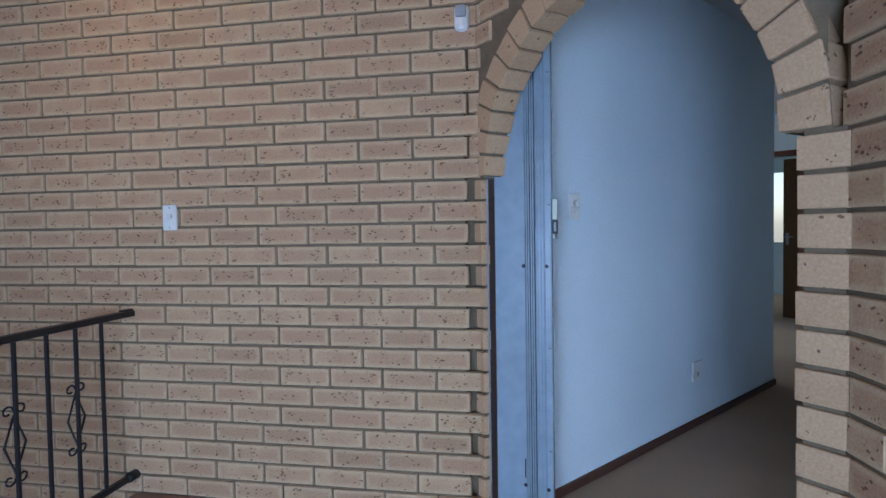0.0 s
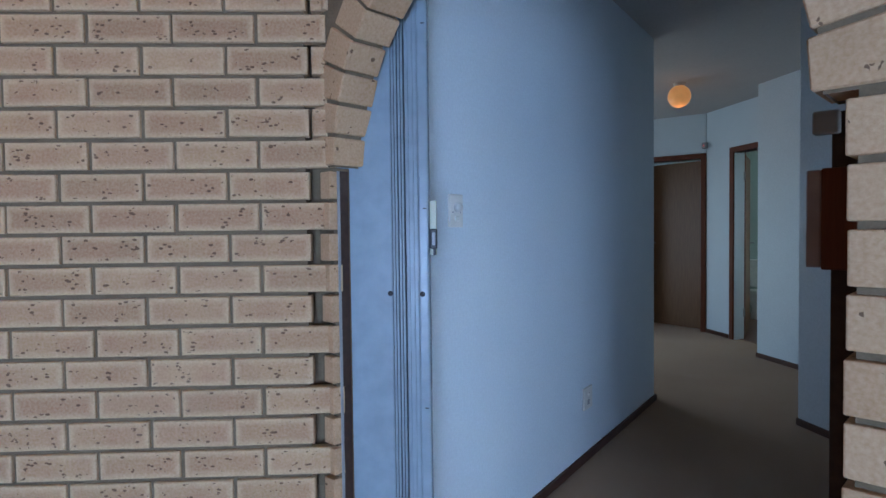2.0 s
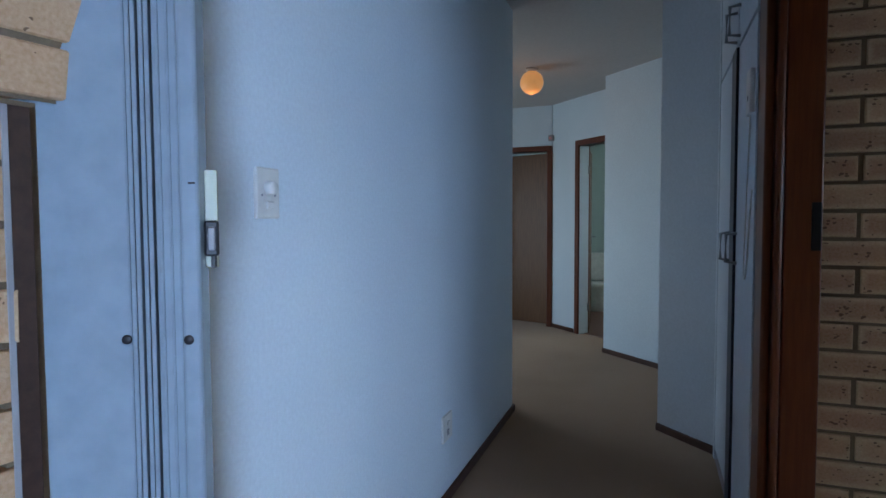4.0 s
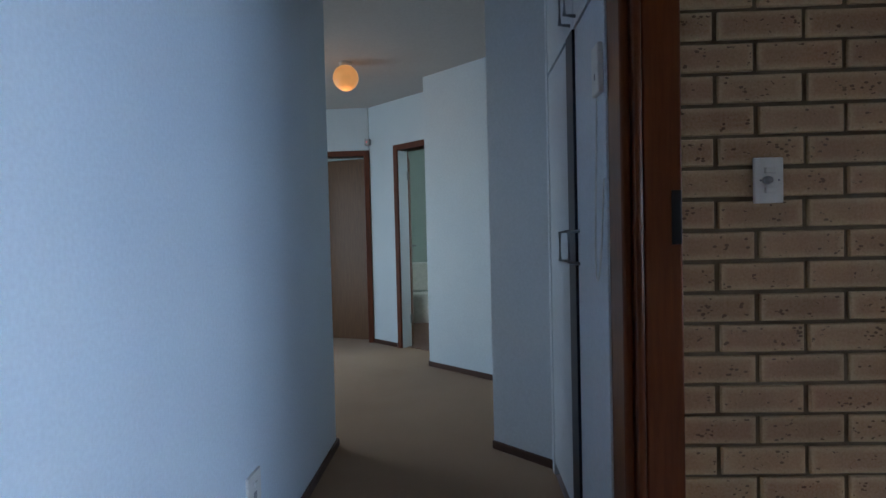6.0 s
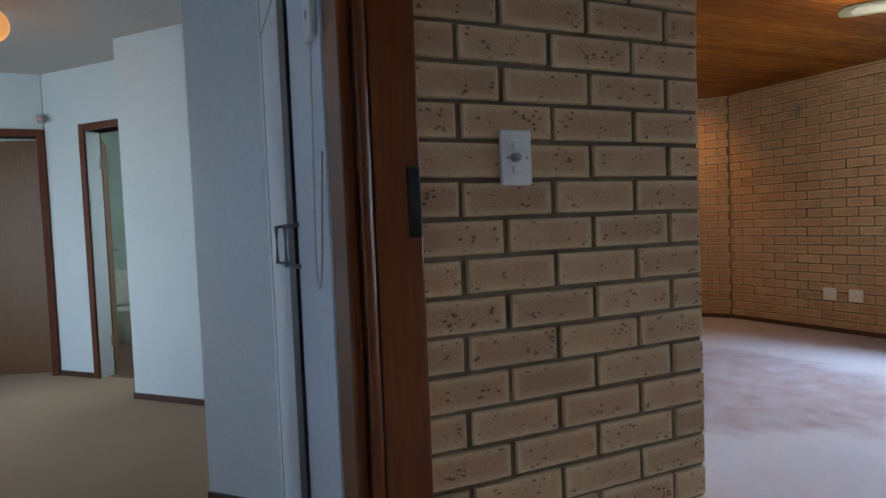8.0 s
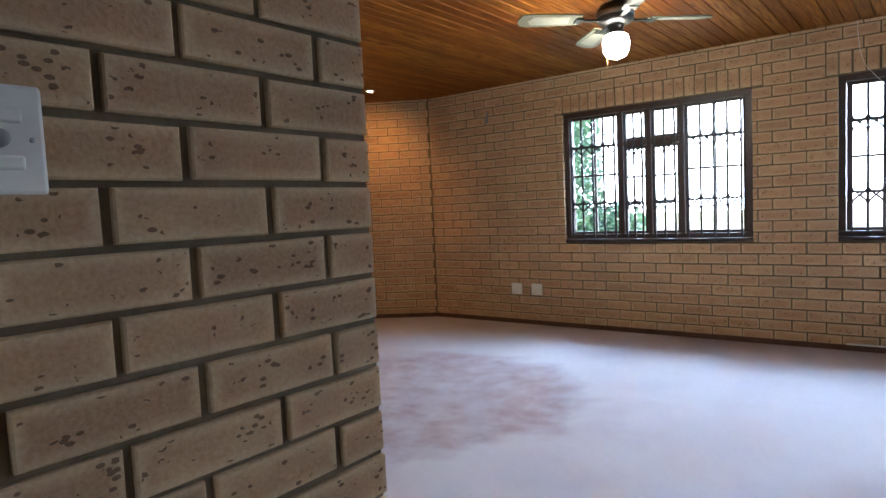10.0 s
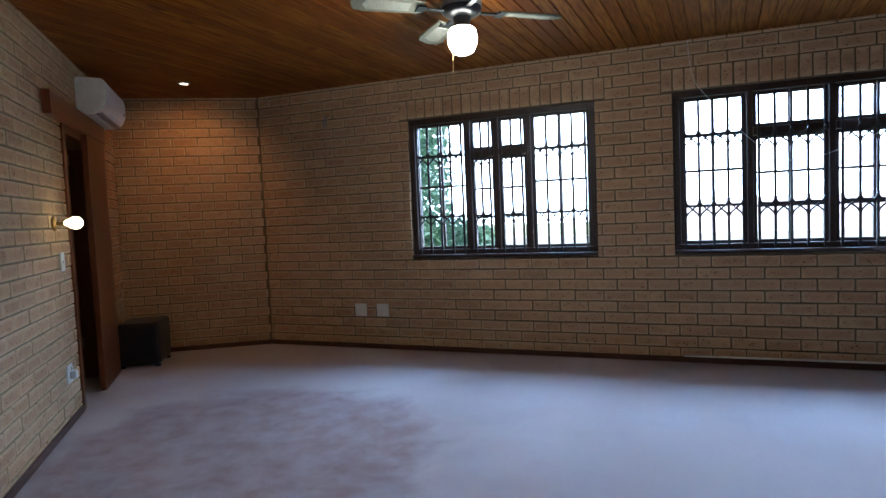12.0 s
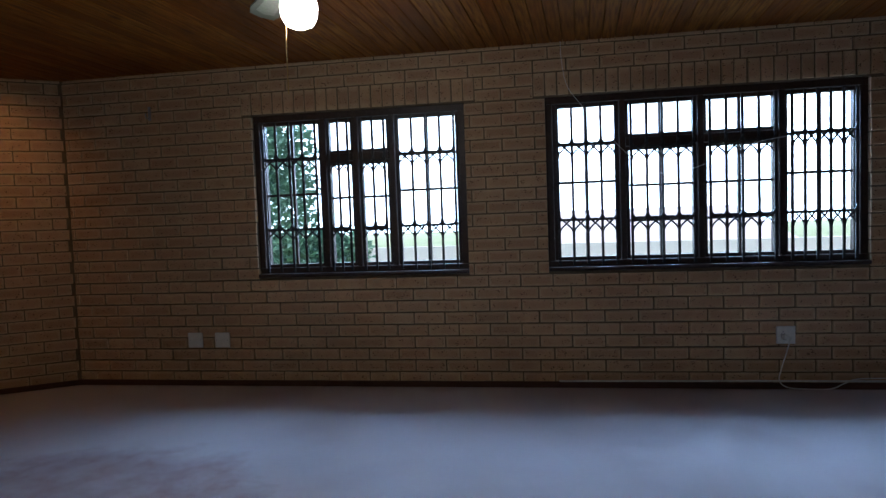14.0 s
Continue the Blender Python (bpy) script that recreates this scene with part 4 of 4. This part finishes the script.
def window(name, x0, x1, z0, z1, cols, label):
    """A dark timber casement window; x runs to the right as seen from inside. cols: (width share, has fanlight, bar cells)."""
    w = x1 - x0
    win = thing(name, WALLM @ pose(UC - x1, 0, 0), label, "window", kind="structure")
    fr = 0.05
    part("window_sill", box(0.002, w - 0.002, -0.018, 0.2, z0 + 0.002, z0 + 0.028, 0.005), M_WINFRAME, win)
    part("window_head", box(0.002, w - 0.002, 0.03, 0.15, z1 - fr, z1 - 0.002, 0.004), M_WINFRAME, win)
    part("window_rail", box(0.002, w - 0.002, 0.03, 0.15, z0 + 0.029, z0 + 0.07, 0.004), M_WINFRAME, win)
    part("window_stile", box(0.002, fr, 0.03, 0.15, z0 + 0.07, z1 - fr, 0.004), M_WINFRAME, win)
    part("window_stile", box(w - fr, w - 0.002, 0.03, 0.15, z0 + 0.07, z1 - fr, 0.004), M_WINFRAME, win)
    tot = sum(c[0] for c in cols)
    x = fr
    inner = w - 2 * fr
    za0, zb0 = z0 + 0.096, z1 - fr - 0.026
    quarter = (zb0 - za0) / 4
    zt = zb0 - quarter
    for i, (share, fan, cells) in enumerate(cols):
        xw = inner * share / tot
        a, b = x, x + xw
        if i:
            part("mullion", box(a - 0.02, a + 0.02, 0.03, 0.15, z0 + 0.07, z1 - fr, 0.004), M_WINFRAME, win)
        a2, b2 = a + (0.022 if i else 0.002), b - (0.022 if i < len(cols) - 1 else 0.002)
        lights = [(z0 + 0.072, z1 - fr - 0.002)]
        if fan:
            part("transom", box(a2, b2, 0.03, 0.15, zt - 0.028, zt + 0.028, 0.004), M_WINFRAME, win)
            lights = [(z0 + 0.072, zt - 0.032), (zt + 0.032, z1 - fr - 0.002)]
        for j, (za, zb) in enumerate(lights):
            s = 0.024
            ca = part("casement", merge(box(a2, a2 + s, 0.06, 0.1, za, zb), box(b2 - s, b2, 0.06, 0.1, za, zb), box(a2 + s, b2 - s, 0.06, 0.1, za, za + s), box(a2 + s, b2 - s, 0.06, 0.1, zb - s, zb)), M_WINFRAME, win)
            n = 2 if b2 - a2 > 0.36 else 1
            for k in range(1, n):
                xm = a2 + s + (b2 - a2 - 2 * s) * k / n
                part("glazing_bar", box(xm - 0.009, xm + 0.009, 0.065, 0.095, za + s, zb - s), M_WINFRAME, ca)
            rows = 1 if j else (3 if fan else 4)
            for k in range(1, rows):
                zm = za + s + (zb - za - 2 * s) * k / rows
                part("glazing_bar", box(a2 + s, b2 - s, 0.067, 0.093, zm - 0.009, zm + 0.009), M_WINFRAME, ca)
            pn = part("pane", box(a2 + s, b2 - s, 0.078, 0.082, za + s, zb - s), M_GLASS, ca)
            pn.visible_shadow = False
        gr = part("burglar_grille", bars_panel(a2 + 0.03, b2 - 0.03, z0 + 0.04, z1 - fr - 0.01, cells, [za0 + quarter, zb0 - quarter - (0.04 if fan else 0.0)]), M_BAR, win, "dark wrought burglar bars with interlaced hoops")
        gr.location = (0, 0.005, 0)
        x = b
    return win


window("window_1", WIN_A[0], WIN_A[1], WIN_A[2], WIN_A[3], [(0.34, 0, 4), (0.17, 1, 2), (0.19, 1, 2), (0.34, 0, 4)], "dark timber casement window with burglar bars over a bright garden")
window("window_2", WIN_B[0], WIN_B[1], WIN_B[2], WIN_B[3], [(0.25, 0, 4), (0.27, 1, 4), (0.27, 1, 4), (0.25, 0, 5)], "wide dark timber casement window with burglar bars")


# ---- lounge things ----
def ceiling_fan():
    f = thing("ceiling_fan", pose(3.788, -2.994, 2.125 - 2.09 * 1.16) @ Matrix.Scale(1.16, 4), "dark ceiling fan with pale cane-inset blades and a lit globe", "fan")
    top = (CEIL - 2.125) / 1.16 + 2.09
    part("canopy", lathe([(0.07, top - 0.001), (0.065, top - 0.03), (0.03, top - 0.045)], 24), M_BLACK, f)
    part("rod", lathe([(0.012, top - 0.04), (0.012, 2.28)], 12), M_BLACK, f)
    part("motor", lathe([(0.03, 2.30), (0.075, 2.29), (0.09, 2.265), (0.09, 2.215), (0.075, 2.2), (0.045, 2.19)], 28), M_BLACK, f)
    part("motor_band", lathe([(0.092, 2.255), (0.093, 2.245), (0.092, 2.23)], 28), M_STEEL, f, "bright metal band")
    part("light_fitting", lathe([(0.045, 2.192), (0.04, 2.18), (0.035, 2.16), (0.05, 2.145)], 20), M_BLACK, f)
    part("globe", lathe([(0.045, 2.145), (0.06, 2.134), (0.066, 2.105), (0.063, 2.068), (0.048, 2.04), (0.022, 2.028)], 28), M_FANGLASS, f, "lit white opal globe")
    part("pull_chain", tube([(0.03, 0.03, 2.16), (0.035, 0.04, 1.95), (0.035, 0.04, 1.79)], 0.0016, 5), M_BRASS, f)
    for k in range(4):
        a = math.radians(-45 + 90 * k)
        arm = part("blade_arm", merge(box(0.07, 0.19, -0.012, 0.012, -0.004, 0.004, 0.002), box(0.17, 0.21, -0.035, 0.035, -0.004, 0.004, 0.002)), M_BLACK, f)
        arm.matrix_local = pose(0, 0, 2.215, 0, 0, math.degrees(a))
        bm = bmesh.new()
        pts = [(0.18, -0.045), (0.43, -0.062), (0.485, -0.05), (0.5, 0.0), (0.485, 0.05), (0.43, 0.062), (0.18, 0.045)]
        bl = part("blade", prism(pts, -0.004, 0.004), M_BLADE, arm)
        bl.matrix_local = pose(0, 0, 0.008, 11, 0, 0)
        part("cane_inset", prism([(0.24, -0.03), (0.43, -0.038), (0.45, 0.0), (0.43, 0.038), (0.24, 0.03)], -0.0062, -0.0042), M_CANE, arm, "pale cane inset").matrix_local = pose(0, 0, 0.008, 11, 0, 0)


ceiling_fan()

dl = thing("downlight", pose(6.738, -3.782, CEIL), "small lit recessed downlight in the pine ceiling", "lamp")
part("rim", lathe([(0.05, -0.001), (0.052, -0.006), (0.04, -0.012), (0.036, -0.004)], 24), M_STEEL, dl)
part("lens", lathe([(0.035, -0.004), (0.03, -0.009), (0.01, -0.011)], 20), M_DOWN, dl, "glowing warm lens")

ac = thing("air_conditioner", pose(L2O[0], L2O[1], 0, 0, 0, -45) @ pose(3.93, 0, 2.213), "white split air conditioner above the doorway", "air conditioner")
bm = bmesh.new()
prof = [(0, -0.13), (-0.1, -0.135), (-0.17, -0.1), (-0.2, -0.03), (-0.2, 0.09), (-0.18, 0.13), (0, 0.135)]
va = [bm.verts.new((-0.4, y - 0.002, z)) for y, z in prof]
vb = [bm.verts.new((0.4, y - 0.002, z)) for y, z in prof]
bm.faces.new(va)
bm.faces.new(vb[::-1])
for i in range(len(prof)):
    j = (i + 1) % len(prof)
    bm.faces.new((va[i], vb[i], vb[j], va[j]))
bmesh.ops.bevel(bm, geom=bm.edges[:], offset=0.008, segments=2, affect="EDGES")
part("case", bm, plain("white_appliance_plastic", (0.68, 0.68, 0.66), 0.35), ac)
part("outlet_vane", box(-0.36, 0.36, -0.165, -0.1, -0.128, -0.118, 0.003), M_GREYP, ac, "grey air outlet vane")
part("receiver", box(0.3, 0.34, -0.206, -0.2, -0.03, -0.01, 0.002), M_BLACK, ac)

L2M = pose(L2O[0], L2O[1], 0, 0, 0, -45)
sn = thing("wall_sconce", L2M @ pose(2.75, 0, 1.272), "brass wall light with a bare lit bulb", "lamp")
part("back_plate", lathe([(0.045, 0.001), (0.043, 0.012), (0.02, 0.02)], 20, "Y"), M_BRASS, sn)
part("arm", tube([(0, -0.015, 0), (0, -0.07, -0.005)], 0.012), M_BRASS, sn)
blb = lathe([(0.014, 0.06), (0.02, 0.075), (0.036, 0.1), (0.04, 0.12), (0.034, 0.145), (0.015, 0.158)], 20, "Y")
part("bulb", blb, M_BULB, sn, "lit clear bulb")
plate("lounge_switch", L2M @ pose(2.85, 0, 1.03), 0.075, 0.12, "white light switch below the wall lamp", [rocker(0, 0)])
so = plate("wall_socket", L2M @ pose(2.81, 0, 0.32), 0.115, 0.115, "white socket with a plug in it low on the wall", [rocker(0.03, 0.03)], cat="socket")
part("plug", box(-0.03, 0.02, -0.05, -0.011, -0.03, 0.02, 0.008), M_PLASTIC, so)

sp = thing("subwoofer", pose(K2[0], K2[1], 0, 0, 0, CHA - 180) @ pose(0.27, -0.39, 0), "black box loudspeaker standing on the carpet", "speaker")
part("cabinet", box(-0.175, 0.175, -0.21, 0.18, 0.02, 0.39, 0.03), M_BLACK, sp)
part("grille", box(-0.12, 0.12, -0.218, -0.209, 0.1, 0.3, 0.004), plain("black_speaker_cloth", (0.02, 0.02, 0.022), 0.9), sp, "dark cloth grille")
for px in (-0.14, 0.15):
    for py in (-0.18, 0.13):
        part("foot", lathe([(0.02, 0.0), (0.022, 0.012), (0.02, 0.021)], 12), M_BLACK, sp).location = (px, py, 0)

gl = thing("globe_lamp", pose(6.221, 1.883, 0), "round orange glass ceiling globe, lit", "lamp")
part("fitting", lathe([(0.055, PCEIL - 0.001), (0.05, PCEIL - 0.02), (0.04, PCEIL - 0.03)], 24), M_PLASTIC, gl)
part("globe", lathe([(0.035, PCEIL - 0.026)] + [(0.102 * math.sin(a), PCEIL - 0.122 + 0.102 * math.cos(a)) for a in [0.36 + k * 0.19 for k in range(14)]] + [(0.02, PCEIL - 0.2235)], 28), M_ORANGE, gl, "glowing orange glass globe")

# bathroom glimpses
tl = thing("toilet", pose(9.3, 1.55, 0.006, 0, 0, -90), "white toilet seen through the bathroom door", "toilet")
part("pan", lathe([(0.13, 0.0), (0.12, 0.15), (0.19, 0.33), (0.2, 0.38), (0.16, 0.39)], 24), M_PLASTIC, tl)
part("cistern", box(-0.2, 0.2, 0.17, 0.36, 0.4, 0.78, 0.02), M_PLASTIC, tl)

# roof over the whole house
solid("roof", prism([(-2.6, -5.62), (6.6, -4.95), (7.6, -4.6), (11.4, -2.0), (11.4, 4.6), (-2.6, 4.6)], 2.76, 2.9), M_ROOF, Matrix(), "plain grey roof slab over the ceilings", "roof", "structure")

# ---- outside ----
M_SKYB = plain("bright_hazy_sky", (0.8, 0.85, 0.9), 1.0, 0.0, 5.5, (0.8, 0.9, 1.0))
solid("backdrop", box(-90, 90, -69.8, -69.6, -2, 60), M_SKYB, Matrix(), "bright hazy white sky over the garden", "sky", "structure")
solid("ground", prism([(-60, -70), (60, -70), (60, -5.3), (-60, -5.3)], -0.6, -0.35), M_GRASS, Matrix(), "sunlit lawn outside the lounge windows", "lawn", "structure")
solid("boundary_wall", box(-30, 30, -19.2, -19.0, -0.36, 0.35), M_RENDER, Matrix(), "pale rendered garden boundary wall", "garden wall", "structure")


def house():
    h = thing("neighbour_house", pose(0.5, -26, -2.6), "pale neighbouring house with a grey roof beyond the wall", "house")
    part("wall", box(-5, 5, -3, 3, 0, 2.6), M_RENDER, h)
    bm = bmesh.new()
    v = [bm.verts.new(p) for p in ((-5.4, -3.5, 2.5), (5.4, -3.5, 2.5), (5.4, 3.5, 2.5), (-5.4, 3.5, 2.5), (-3.6, 0, 4.0), (3.6, 0, 4.0))]
    for q in ((0, 1, 5, 4), (1, 2, 5), (2, 3, 4, 5), (3, 0, 4), (3, 2, 1, 0)):
        bm.faces.new([v[i] for i in q])
    part("roof", bm, two_tone("pale_pink_roof_sheet", (0.72, 0.6, 0.56), (0.78, 0.67, 0.63), 0.6, 0.7), h)
    for x in (-2.6, 0.4, 3.0):
        wn = part("window", box(x - 0.6, x + 0.6, 2.98, 3.04, 0.9, 2.0, 0.01), M_WINFRAME, h)
        part("pane", box(x - 0.54, x + 0.54, 3.041, 3.046, 0.96, 1.94), M_GREYP, wn)


house()


def shrub(name, m, height, spread, n, label, seed):
    t = thing(name, m, label, "tree")
    rng = random.Random(seed)
    part("trunk", tube(curve_pts([(0, 0, 0), (0.04, 0.02, height * 0.3), (-0.03, 0.03, height * 0.6)], 5), 0.05, 8), M_BARK, t)
    for k in range(6):
        a = k * 1.05
        part("limb", tube([(0, 0, height * 0.3), (0.4 * spread * math.cos(a), 0.4 * spread * math.sin(a), height * 0.62), (0.8 * spread * math.cos(a), 0.8 * spread * math.sin(a), height * 0.8)], 0.018, 6), M_BARK, t)
    v, f = [], []
    for _ in range(n):
        a, r = rng.uniform(0, 6.283), spread * math.sqrt(rng.random())
        z = height * (0.25 + 0.75 * rng.random() ** 0.8) * (1 - 0.25 * (r / spread) ** 2)
        c = Vector((r * math.cos(a), r * math.sin(a), z))
        q = Euler((rng.uniform(-1, 1), rng.uniform(-1, 1), rng.uniform(0, 6.3))).to_matrix()
        l, w = rng.uniform(0.1, 0.26), rng.uniform(0.025, 0.05)
        i = len(v)
        v += [tuple(c + q @ Vector(p)) for p in ((0, 0, 0), (l * 0.5, w, 0.02), (l, 0, -0.03), (l * 0.5, -w, 0.02))]
        f.append((i, i + 1, i + 2, i + 3))
    me = bpy.data.meshes.new("crown")
    me.from_pydata(v, [], f)
    me.materials.append(M_LEAF)
    o = new("crown", me)
    o.parent = t


shrub("garden_tree", pose(9.15, -10.2, -0.36), 4.4, 1.75, 10000, "leafy green garden tree outside the window", 3)
shrub("garden_tree", pose(8.0, -11.8, -0.36), 1.5, 1.1, 3000, "low green shrub on the lawn", 8)
